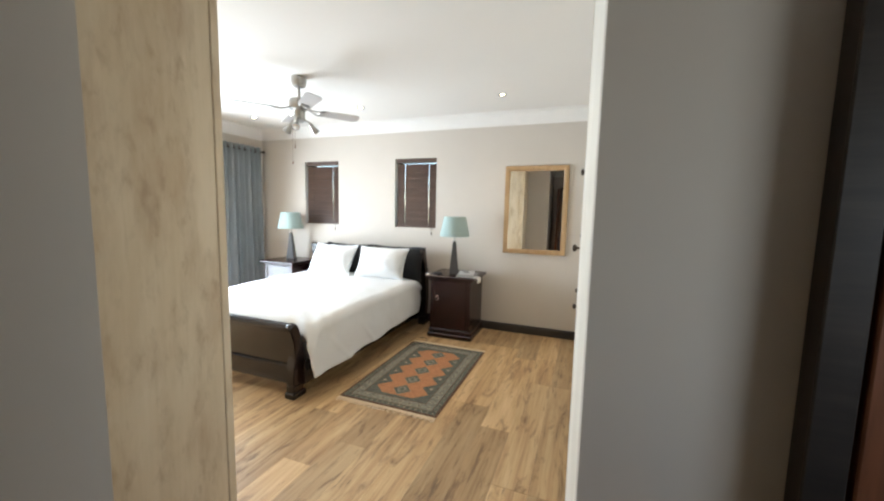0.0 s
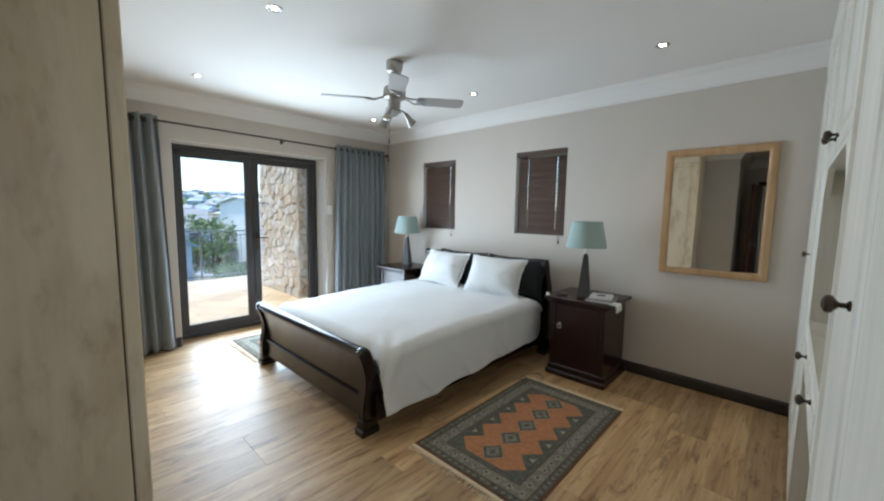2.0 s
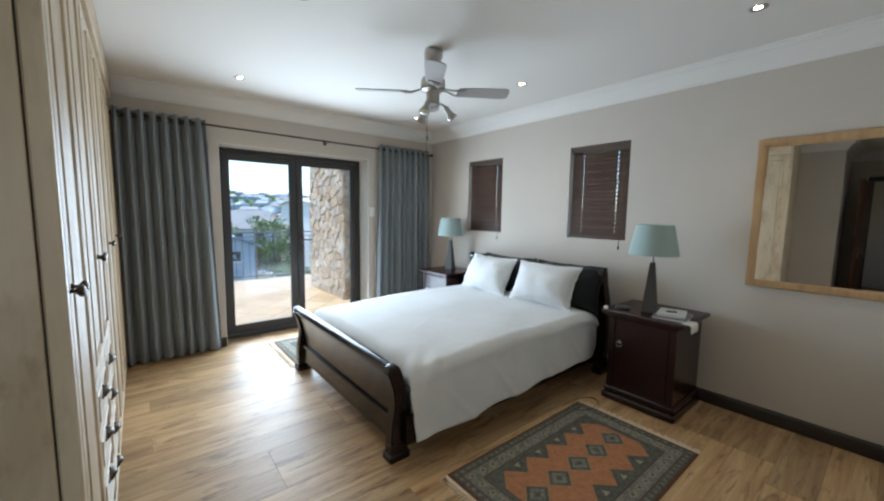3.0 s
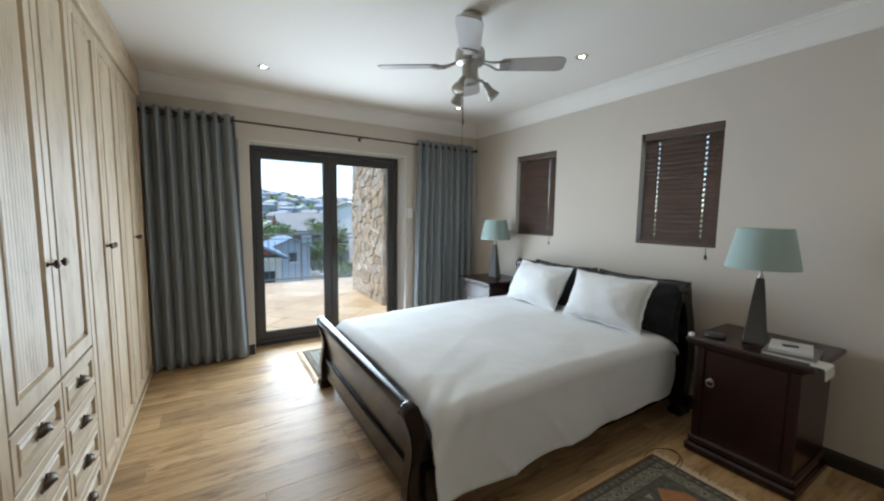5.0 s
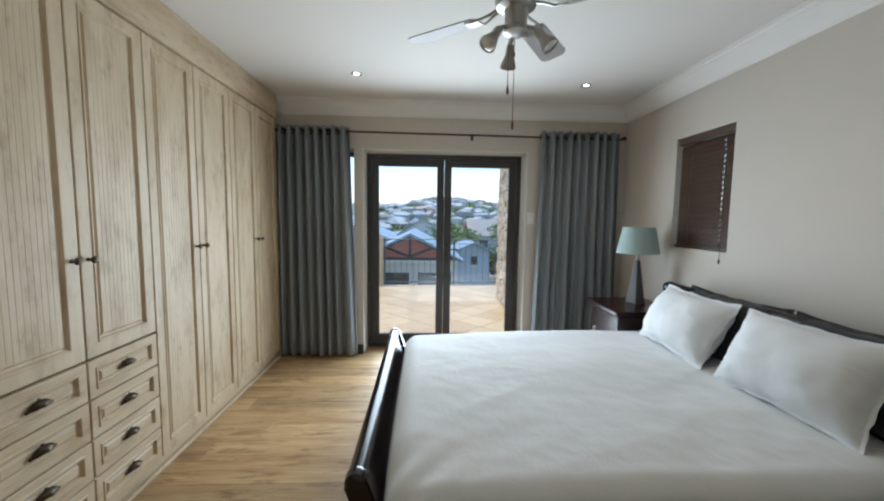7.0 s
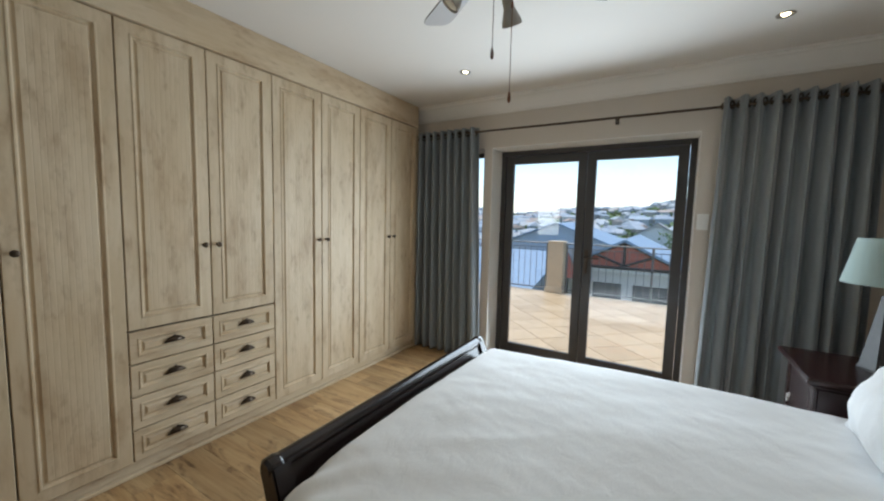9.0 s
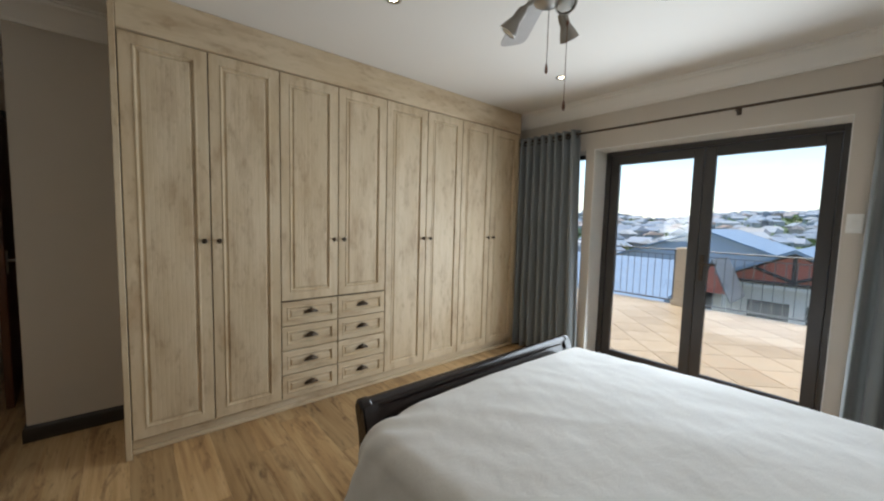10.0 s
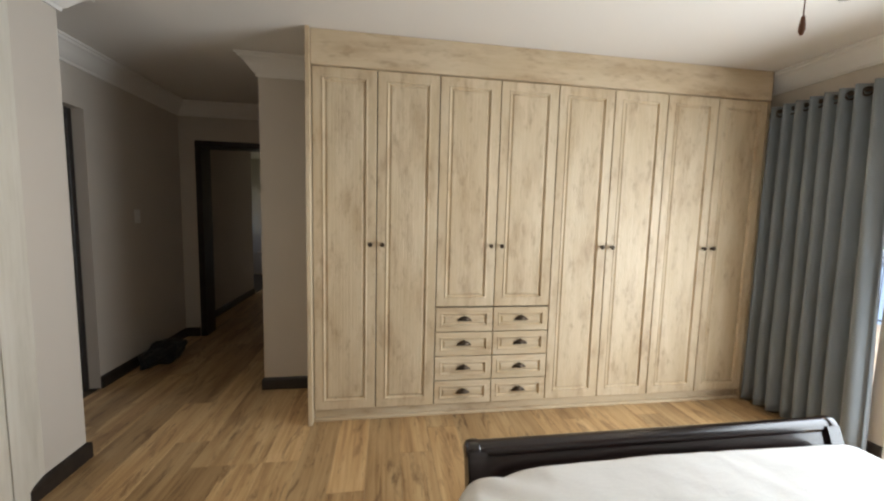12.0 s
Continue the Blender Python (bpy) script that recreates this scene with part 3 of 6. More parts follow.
M["shade"] = fabric("duck_egg_linen", (0.33, 0.42, 0.40), 0.06, 700, 0.9, 0.2, 0.3)
M["lampbase"] = plain("grey_stained_wood", (0.065, 0.06, 0.058), 0.5, 0, 0.2, 40, 0.1)
M["pine"] = woodgrain("honey_pine", (0.33, 0.19, 0.085), (0.45, 0.28, 0.135), (0.52, 0.35, 0.19), 9.0, 0.38, 2, 0.1).m
M["slat"] = woodgrain("dark_brown_blind_wood", (0.050, 0.027, 0.018), (0.078, 0.043, 0.029), (0.105, 0.060, 0.042), 10.0, 0.42, 0).m
M["blade"] = plain("silver_grey_fan_blade", (0.40, 0.37, 0.35), 0.5, 0, 0.05, 20)
M["paper"] = plain("paper", (0.72, 0.70, 0.66), 0.7)
M["black"] = plain("black_plastic", (0.015, 0.015, 0.016), 0.4)
M["cord"] = plain("white_cord", (0.7, 0.69, 0.66), 0.6)
m = Mat("mirror_silver", 0.015, 1.0)
m.b.inputs["Base Color"].default_value = (0.88, 0.89, 0.88, 1)
M["mirror"] = m.m
m = Mat("lit_bulb", 0.4)
m.b.inputs["Base Color"].default_value = (1, 0.95, 0.85, 1)
m.b.inputs["Emission Color"].default_value = (1.0, 0.82, 0.52, 1)
m.b.inputs["Emission Strength"].default_value = 9.0
M["bulb"] = m.m


# ---- bedding ----
def ridge(p):
    """Sharp-crested folds: one along the zero line of a noise."""
    return max(0.0, 1.0 - abs(noise.noise(p)) * 3.2) ** 2


def wrinkle(x, y):
    """Soft swells of a duvet with a few long creases across them."""
    return (noise.noise((x * 2.1, y * 1.7, 3.3)) * 0.010 + noise.noise((x * 5.3 + y * 2.0, y * 4.1 - x, 7.1)) * 0.0042
            + noise.noise((x * 13 - y * 6, y * 8 + x * 4, 1.1)) * 0.0014 + ridge((x * 2.2 + y * 0.8, y * 1.1 - x * 0.5, 4.4)) * 0.0022)


duvet_bm = bmesh.new()
TOPZ, XW, XE, Y0, Y1, HEM = 0.590, -3.915, -2.215, 4.05, 5.99, 0.19
nx, ny, rows = 170, 150, []
half = (XE - XW) / 2
drop, rr = TOPZ - HEM, 0.085
across = half * 2 - 2 * rr + math.pi * rr + 2 * (drop - rr)
for j in range(ny + 1):
    y = Y0 + (Y1 - Y0) * j / ny
    row = []
    for i in range(nx + 1):
        s = across * i / nx
        a, b = drop - rr, drop - rr + math.pi / 2 * rr
        c, d = b + 2 * half - 2 * rr, b + 2 * half - 2 * rr + math.pi / 2 * rr
        if s < a:
            x, z, nrm = XW, HEM + s, (-1, 0)
        elif s < b:
            t = (s - a) / rr
            x, z, nrm = XW + rr - rr * math.cos(t), TOPZ - rr + rr * math.sin(t), (-math.cos(t), math.sin(t))
        elif s < c:
            x, z, nrm = XW + rr + (s - b), TOPZ, (0, 1)
        elif s < d:
            t = (s - c) / rr
            x, z, nrm = XE - rr + rr * math.sin(t), TOPZ - rr + rr * math.cos(t), (math.sin(t), math.cos(t))
        else:
            x, z, nrm = XE, TOPZ - rr - (s - d), (1, 0)
        hang = max(0.0, (TOPZ - rr - z) / (drop - rr))
        fold = 0.009 * hang * math.sin(y * 9 + 1.2 * math.sin(y * 4)) + 0.012 * hang * noise.noise((y * 4, 2, 0)) + 0.03 * hang * (1 if x > -3 else 0.3)
        puff = 0.018 * math.sin(math.pi * min(1, max(0, (x - XW) / (XE - XW)))) * (1 if nrm[1] > 0.9 else 0)
        along = (y - Y0) / (Y1 - Y0)
        corner = math.exp(-((y - Y0) / 0.22) ** 2 - ((s - c) / 0.20) ** 2)
        tuck = 0.010 * corner * math.sin((y - Y0) * 38 + (s - c) * 30)
        drape = 0.011 * hang * ridge((y * 2.6 + z * 1.7, z * 0.9 + 4.0, 2.0)) + 0.016 * hang * max(0.0, along - 0.72) / 0.28 * math.sin((y + z * 0.35) * 24)
        w = wrinkle(x * 1.3 + z, y * 1.3) + fold + puff + tuck + drape
        zz = z + nrm[1] * w
        if hang > 0:
            zz += hang * (0.085 * along - 0.035 + 0.008 * noise.noise((y * 2.3, 5.0, 0))) * (1 if x > -3 else 0)
        foot = max(0.0, 1 - (y - Y0) / 0.09)
        zz -= (0.06 * foot ** 2 + 0.035 * max(0.0, 1 - (y - Y0) / 0.9)) * (1 - hang)
        edge = max(0.0, (x - (XE - 0.35)) / 0.35)
        x -= edge * (0.035 * (1 - (y - Y0) / (Y1 - Y0)) + 0.03 * max(0.0, 1 - (y - Y0) / 0.4) ** 2) * (1 - 0.75 * hang)
        zz -= 0.05 * edge * max(0.0, 1 - (y - Y0) / 0.4) ** 2 * (1 - hang)
        turn = max(0.0, (y - (Y1 - 0.16)) / 0.16)
        x -= math.copysign(0.07 * turn ** 2 * min(1.0, 0.3 + hang) if hang > 0 else 0.0, x + 3.0)
        zz -= 0.05 * turn ** 2 * (1 - hang) * edge - 0.04 * turn ** 2 * hang
        row.append(duvet_bm.verts.new((x + nrm[0] * w, y - 0.012 * foot * hang, zz)))
    rows.append(row)
for ra, rb in zip(rows, rows[1:]):
    for i in range(nx):
        duvet_bm.faces.new((ra[i], ra[i + 1], rb[i + 1], rb[i]))
bmesh.ops.recalc_face_normals(duvet_bm, faces=duvet_bm.faces)
duvet = part("duvet", duvet_bm, M["duvet"])
sol = duvet.modifiers.new("thickness", "SOLIDIFY")
sol.thickness, sol.offset = 0.014, -1
tagged(duvet, "smooth white cotton duvet spread over the bed", "duvet")
mat_ob = tagged(part("mattress", boxes((BX0 + 0.12, BX1 - 0.13, 4.14, 6.03, 0.342, 0.53), bevel=0.03), M["duvet"]), "white mattress under the duvet", "mattress")


def pillow_bm(w, h, t, flange, seed):
    """A stuffed pillow with pinched corners and a flat border, in the plane of x and z."""
    bm = bmesh.new()
    n, k = 44, 32
    sides = []
    for s in (-1, 1):
        g = []
        for i in range(n + 1):
            r = []
            for j in range(k + 1):
                u, v = -1 + 2 * i / n, -1 + 2 * j / k
                fu, fv = max(0, 1 - abs(u) ** 2.6), max(0, 1 - abs(v) ** 2.0)
                d = t * (fu * fv) ** 0.6
                pin = 1 - 0.085 * (1 - abs(v) ** 2) * abs(u) ** 4
                pinv = 1 - 0.09 * (1 - abs(u) ** 2) * abs(v) ** 4
                crease = (0.014 * noise.noise((u * 2.5 + seed, v * 3.1, s * 0.7)) + 0.005 * noise.noise((u * 7 + seed, v * 6 + u * 4, s)) ) * min(1, d / t * 2.5) + 0.012 * ridge((u * 1.6 + v * 1.1 + seed, v * 2.6 - u * 0.4, s)) * min(1, d / t * 3) * abs(u) ** 1.5 + 0.009 * abs(u) ** 3 * noise.noise((v * 4, seed, 0)) * s
                r.append(bm.verts.new((u * w / 2 * pin, s * (d / 2 + crease * 0.6 + 0.002), v * h / 2 * pinv + 0.01 * noise.noise((u * 3, seed, 9)))))
            g.append(r)
        sides.append(g)
        for i in range(n):
            for j in range(k):
                f = (g[i][j], g[i + 1][j], g[i + 1][j + 1], g[i][j + 1])
                bm.faces.new(f if s < 0 else f[::-1])
    a, b = sides
    ring = [(i, 0) for i in range(n)] + [(n, j) for j in range(k)] + [(i, k) for i in range(n, 0, -1)] + [(0, j) for j in range(k, 0, -1)]
    for p, q in zip(ring, ring[1:] + ring[:1]):
        bm.faces.new((a[p[0]][p[1]], b[p[0]][p[1]], b[q[0]][q[1]], a[q[0]][q[1]]))
    if flange:
        out = []
        for s in (-1, 1):
            o2 = []
            for (i, j) in ring:
                u, v = -1 + 2 * i / n, -1 + 2 * j / k
                p = (a if s < 0 else b)[i][j].co
                o2.append(bm.verts.new((p.x + flange * (u if abs(u) == 1 else 0), p.y + 0.014 * noise.noise((u * 6, v * 6, seed)), p.z + flange * (v if abs(v) == 1 else 0))))
            out.append(o2)
        for s, g, o2 in ((-1, a, out[0]), (1, b, out[1])):
            for q in range(len(ring)):
                p0, p1 = ring[q], ring[(q + 1) % len(ring)]
                bm.faces.new((g[p0[0]][p0[1]], g[p1[0]][p1[1]], o2[(q + 1) % len(ring)], o2[q]))
        for q in range(len(ring)):
            bm.faces.new((out[0][q], out[0][(q + 1) % len(ring)], out[1][(q + 1) % len(ring)], out[1][q]))
    bmesh.ops.recalc_face_normals(bm, faces=bm.faces)
    return bm


for name, x, y, z, tilt, yaw, w, h, mat, lab, seed in (
        ("pillow", -2.69, 5.82, 0.782, -28, 4, 0.63, 0.395, "duvet", "plump white cotton pillow propped on the headboard", 1.7),
        ("pillow", -3.41, 5.82, 0.784, -28, -5, 0.66, 0.395, "duvet", "plump white cotton pillow propped on the headboard", 5.2),
        ("dark_pillow", -2.56, 5.99, 0.775, -18, 0, 0.70, 0.40, "navy", "charcoal pillow standing behind a white one", 8.4),
        ("dark_pillow", -3.30, 5.99, 0.775, -18, 0, 0.70, 0.40, "navy", "charcoal pillow standing behind a white one", 3.9)):
    ob = part(name, pillow_bm(w, h, 0.26, 0.013, seed), M[mat])
    ob.matrix_world = pose(x, y, z, tilt, 0, yaw)
    tagged(ob, lab, "pillow", "pillows on the bed")


# ---- bedside cabinets and lamps ----
def nightstand(x, y):
    """Base centre at the wall side; front faces -y."""
    ns = thing("nightstand", (x, y, 0), "dark cherry wooden bedside cabinet with a ring pull", "nightstand", "bedside cabinets")
    part("body", boxes((-0.235, 0.235, -0.24, 0.245, 0.10, 0.655), bevel=0.004), M["cherry"], ns)
    bm = boxes((-0.262, 0.262, -0.27, 0.25, 0.0, 0.055), bevel=0.012)
    box(bm, -0.25, 0.25, -0.256, 0.248, 0.055, 0.105, bevel=0.012)
    part("plinth", bm, M["cherry"], ns)
    bm = boxes((-0.255, 0.255, -0.262, 0.248, 0.655, 0.682), bevel=0.01)
    box(bm, -0.285, 0.285, -0.292, 0.252, 0.680, 0.712, bevel=0.009)
    part("top", bm, M["cherry"], ns)
    for s in (-1, 1):
        part("corner_pilaster", boxes((s * 0.213 - 0.022, s * 0.213 + 0.022, -0.252, -0.238, 0.105, 0.655), bevel=0.004), M["cherry"], ns)
    bm = boxes((-0.186, 0.186, -0.016, 0.0, 0.0, 0.535), bevel=0.003)
    box(bm, -0.150, 0.150, -0.002, 0.0015, 0.036, 0.499, bevel=0.001)
    d = part("door", bm, M["cherry"], ns)
    d.matrix_local = pose(0, -0.247, 0.112, 0, 0, 180)
    bm = lathe(bmesh.new(), [(0, 0), (0.014, 0), (0.014, 0.004), (0, 0.007)], seg=12, m=pose(0.15, 0.0, 0.36, -90))
    tube(bm, [(0.15 + 0.02 * math.cos(a), 0.010, 0.345 + 0.02 * math.sin(a)) for a in [2 * math.pi * i / 16 for i in range(17)]], 0.003, 6, False)
    part("ring_pull", bm, M["nickel"], d, "nickel ring pull")
    return ns


ns1 = nightstand(-1.745, 5.945)
ns2 = copy_thing(ns1, pose(-4.21, 5.955, 0))
NST = 0.7125


def table_lamp(x, y, turn):
    lamp = thing("table_lamp", (x, y, NST), "table lamp with a tapered grey base and duck-egg shade, unlit", "lamp", "bedside lamps")
    bm = bmesh.new()
    prev = None
    for z, r in ((0, 0.054), (0.012, 0.056), (0.02, 0.053), (0.36, 0.019), (0.372, 0.016)):
        ring = [bm.verts.new((sx * r, sy * r, z)) for sx, sy in ((-1, -1), (1, -1), (1, 1), (-1, 1))]
        if prev:
            for k in range(4):
                bm.faces.new((prev[k], prev[(k + 1) % 4], ring[(k + 1) % 4], ring[k]))
        else:
            bm.faces.new(ring[::-1])
        prev = ring
    bm.faces.new(prev)
    bmesh.ops.bevel(bm, geom=[e for e in bm.edges if abs(e.verts[0].co.z - e.verts[1].co.z) > 0.1], offset=0.006, segments=2, affect="EDGES")
    b = part("base", bm, M["lampbase"], lamp)
    b.rotation_euler.z = radians(turn)
    part("stem", lathe(bmesh.new(), [(0.014, 0.372), (0.014, 0.385), (0.008, 0.388), (0.008, 0.415), (0.017, 0.418), (0.017, 0.46), (0, 0.46)], seg=14), M["nickel"], lamp, "nickel lamp holder")
    bm = bmesh.new()
    lathe(bm, [(0.170, 0.430), (0.1685, 0.437), (0.1255, 0.645), (0.124, 0.652), (0.1225, 0.652), (0.1235, 0.645), (0.1665, 0.437), (0.168, 0.430), (0.170, 0.430)], seg=40)
    sh = part("shade", bm, M["shade"], lamp, "duck-egg fabric drum shade")
    bm = bmesh.new()
    for k in range(3):
        a = 2 * math.pi * k / 3
        tube(bm, [(0.015 * math.cos(a), 0.015 * math.sin(a), 0.455), (0.15 * math.cos(a), 0.15 * math.sin(a), 0.513)], 0.002, 6)
    part("shade_carrier", bm, M["nickel"], sh)
    bm = lathe(bmesh.new(), [(0.012, 0.46), (0.014, 0.48), (0.028, 0.52), (0.03, 0.54), (0.022, 0.565), (0, 0.575)], seg=16)
    part("bulb", bm, M["white_plastic"], lamp, "frosted bulb, off")
    return lamp


lamp1 = table_lamp(-1.765, 5.87, 20)
lamp2 = copy_thing(lamp1, pose(-4.25, 5.995, NST))


def book(name, x, y, z, w, d, h, yaw, cover, label):
    bk = thing(name, (x, y, z), label, "book")
    bk.rotation_euler.z = radians(yaw)
    part("cover", boxes((-w / 2, w / 2, -d / 2, d / 2, 0, 0.003), (-w / 2, w / 2, -d / 2, d / 2, h - 0.003, h), (-w / 2, -w / 2 + 0.003, -d / 2, d / 2, 0.003, h - 0.003), bevel=0.0008), cover, bk)
    part("pages", boxes((-w / 2 + 0.004, w / 2 - 0.004, -d / 2 + 0.004, d / 2 - 0.004, 0.0031, h - 0.0031)), M["paper"], bk, "cream pages")
    return bk


M["cover_pale"] = plain("pale_grey_card", (0.62, 0.61, 0.60), 0.45, 0, 0.06, 20)
M["cover_dark"] = plain("dark_printed_card", (0.12, 0.11, 0.11), 0.4, 0, 0.4, 30)
book("book", -1.59, 5.83, NST, 0.21, 0.27, 0.018, 8, M["cover_dark"], "dark paperback lying on the bedside cabinet")
book("book", -1.60, 5.84, NST + 0.018, 0.17, 0.21, 0.016, 14, M["cover_pale"], "pale paperback on top of a dark book")
bm = boxes((-0.055, 0.055, -0.03, 0.03, 0, 0.012), bevel=0.005)
ob = tagged(part("spectacle_case", bm, M["black"]), "small black case on the pale book", "case")
ob.matrix_world = pose(-1.60, 5.83, NST + 0.034, 0, 0, 35)
ob.scale = (0.6, 0.5, 0.6)
bm = lathe(bmesh.new(), [(0, 0), (0.05, 0), (0.055, 0.006), (0.052, 0.014), (0.03, 0.018), (0, 0.018)], seg=20)
tagged(part("coaster", bm, M["black"]), "round black charger disc beside the lamp", "charger").location = (-1.93, 5.79, NST)
bm = bmesh.new()
prism(bm, [(0, 0), (0.05, 0), (0.06, -0.01), (0.064, -0.06), (0.062, -0.085), (0.058, -0.085), (0.056, -0.03), (0.05, -0.006), (0, -0.004)], lambda u, v, w: Vector((-1.485 + u, w, NST + 0.005 + v * 0.7)), 5.68, 5.80)
tagged(part("loose_leaflet", bm, M["paper"]), "cream leaflet hanging over the cabinet edge", "paper")
bm = tube(bmesh.new(), [(-2.0 + 0.09 * math.cos(a) * (1 - a / 30), 5.44 + 0.13 * math.sin(a), 0.0145 + 0.004 * (a > 5)) for a in [0.35 * i for i in range(26)]], 0.0018, 6)
tagged(part("charging_cable", bm, M["black"]), "thin black cable coiled on the floor by the bed", "cable")
bm = lathe(bmesh.new(), [(0, 0), (0.012, 0), (0.016, 0.006), (0.016, 0.016), (0.01, 0.022), (0, 0.023)], seg=14)
tagged(part("cable_plug", bm, M["white_plastic"]), "small white plug on the cabinet corner", "plug").location = (-2.005, 5.675, NST)


# ---- mirror ----
MX0, MX1, MZ0, MZ1 = -1.284, -0.577, 0.952, 1.957
mir = thing("wall_mirror", ((MX0 + MX1) / 2, NORTH, MZ0), "rectangular wall mirror in a honey pine frame", "mirror")
o = Vector(mir.location)
prof = [(0, 0), (0, -0.018), (0.006, -0.028), (0.03, -0.030), (0.045, -0.024), (0.055, -0.012), (0.058, -0.012), (0.058, 0)]


def mitred(bm, x0, x1, z0, z1, prof, y):
    """A picture frame with mitred corners; profile of (inward, depth)."""
    loops = [[bm.verts.new(p) for p in ((x0 + u, y + d, z0 + u), (x1 - u, y + d, z0 + u), (x1 - u, y + d, z1 - u), (x0 + u, y + d, z1 - u))] for u, d in prof]
    for a, b in zip(loops, loops[1:]):
        for k in range(4):
            bm.faces.new((a[k], a[(k + 1) % 4], b[(k + 1) % 4], b[k]))
    bmesh.ops.recalc_face_normals(bm, faces=bm.faces)
    return bm


part("frame", local(mitred(bmesh.new(), MX0, MX1, MZ0, MZ1, prof, NORTH - 0.001), o), M["pine"], mir)
glass = part("mirror_glass", local(boxes((MX0 + 0.048, MX1 - 0.048, NORTH - 0.016, NORTH - 0.008, MZ0 + 0.048, MZ1 - 0.048)), o), M["mirror"], mir, "silvered mirror glass", False)
glass.rotation_euler = (radians(-0.5), 0, radians(0.7))


# ---- windows behind the bed, and their blinds ----
SLAT_N = 21


def slat_mesh(w):
    bm = bmesh.new()
    h1, h2 = 0.11, w - 0.11
    g, e = 0.006, 0.010
    for a, b, c, d in ((0, h1 - g, -0.024, 0.024), (h1 + g, h2 - g, -0.024, 0.024), (h2 + g, w, -0.024, 0.024),
                       (h1 - g, h1 + g, -0.024, -e), (h1 - g, h1 + g, e, 0.024), (h2 - g, h2 + g, -0.024, -e), (h2 - g, h2 + g, e, 0.024)):
        box(bm, a, b, c, d, -0.0014, 0.0014)
    return mesh_of("slat", bm, M["slat"], False)


for k, (xa, xb) in enumerate((W1, W2)):
    win = thing("window_%d" % (k + 2), ((xa + xb) / 2, 6.40, WZ[0]), "small dark aluminium window behind a closed blind", "window", kind="structure")
    o = Vector(win.location)
    part("window_frame", local(boxes((xa, xa + 0.045, 6.39, 6.44, *WZ), (xb - 0.045, xb, 6.39, 6.44, *WZ), (xa + 0.045, xb - 0.045, 6.39, 6.44, WZ[0], WZ[0] + 0.045), (xa + 0.045, xb - 0.045, 6.39, 6.44, WZ[1] - 0.045, WZ[1]), bevel=0.003), o), M["alu"], win)
    pane((xa + 0.04 - o.x, xb - 0.04 - o.x, 0.01, 0.016, 0.04, WZ[1] - WZ[0] - 0.04), win)
    w = xb - xa - 0.029
    bl = thing("wooden_blind", (xa + 0.022, NORTH + 0.035, WZ[0]), "closed dark-brown wooden slatted blind in a window recess", "blind", "window blinds")
    part("headrail", boxes((0, w, -0.03, 0.025, WZ[1] - WZ[0] - 0.055, WZ[1] - WZ[0] - 0.002), bevel=0.003), M["slat"], bl)
    part("bottom_rail", boxes((0, w, -0.026, 0.026, 0.004, 0.022), bevel=0.004), M["slat"], bl)
    sm = slat_mesh(w)
    for i in range(SLAT_N):
        s = linked("slat", sm, bl, (0, 0, 0.043 + i * 0.0373))
        s.rotation_euler.x = radians(70 + 1.5 * math.sin(i * 2.7))
    bm = bmesh.new()
    for x in (0.11, w - 0.11):
        tube(bm, [(x, 0, 0.01), (x, 0, 0.84)], 0.0012, 5)
    part("ladder_cord", bm, M["slat"], bl)
    bm = tube(bmesh.new(), [(w - 0.05, -0.034, 0.83), (w - 0.048, -0.036, 0.3), (w - 0.052, -0.037, -0.05)], 0.0016, 5)
    lathe(bm, [(0, -0.085), (0.006, -0.083), (0.008, -0.065), (0.004, -0.05), (0, -0.048)], at=(w - 0.052, -0.037, 0), seg=10)
    part("pull_cord", bm, M["slat"], bl, "thin pull cord with a wooden acorn")


# ---- curtain rail and curtains ----
RX, RZ = -4.905, 2.238
rail = thing("curtain_rail", (RX, 4.45, RZ), "slim bronze curtain pole with ball finials", "curtain rail")
part("pole", tube(bmesh.new(), [(0, -1.70, 0.01), (0, 1.70, -0.012)], 0.0095, 12), M["bronze"], rail)
for s in (-1, 1):
    part("finial", lathe(bmesh.new(), [(0, 0), (0.011, 0.001), (0.012, 0.01), (0.02, 0.018), (0.024, 0.03), (0.018, 0.044), (0, 0.05)], seg=14, m=pose(0, s * 1.695, -0.001, -90 * s)), M["bronze"], rail)
for y in (-1.62, 0.2, 1.62):
    bm = boxes((WEST - RX, WEST - RX + 0.008, y - 0.015, y + 0.015, -0.035, 0.025), bevel=0.002)
    tube(bm, [(WEST - RX + 0.005, y, -0.02), (0, y, -0.018)], 0.006, 8)
    part("bracket", bm, M["bronze"], rail)


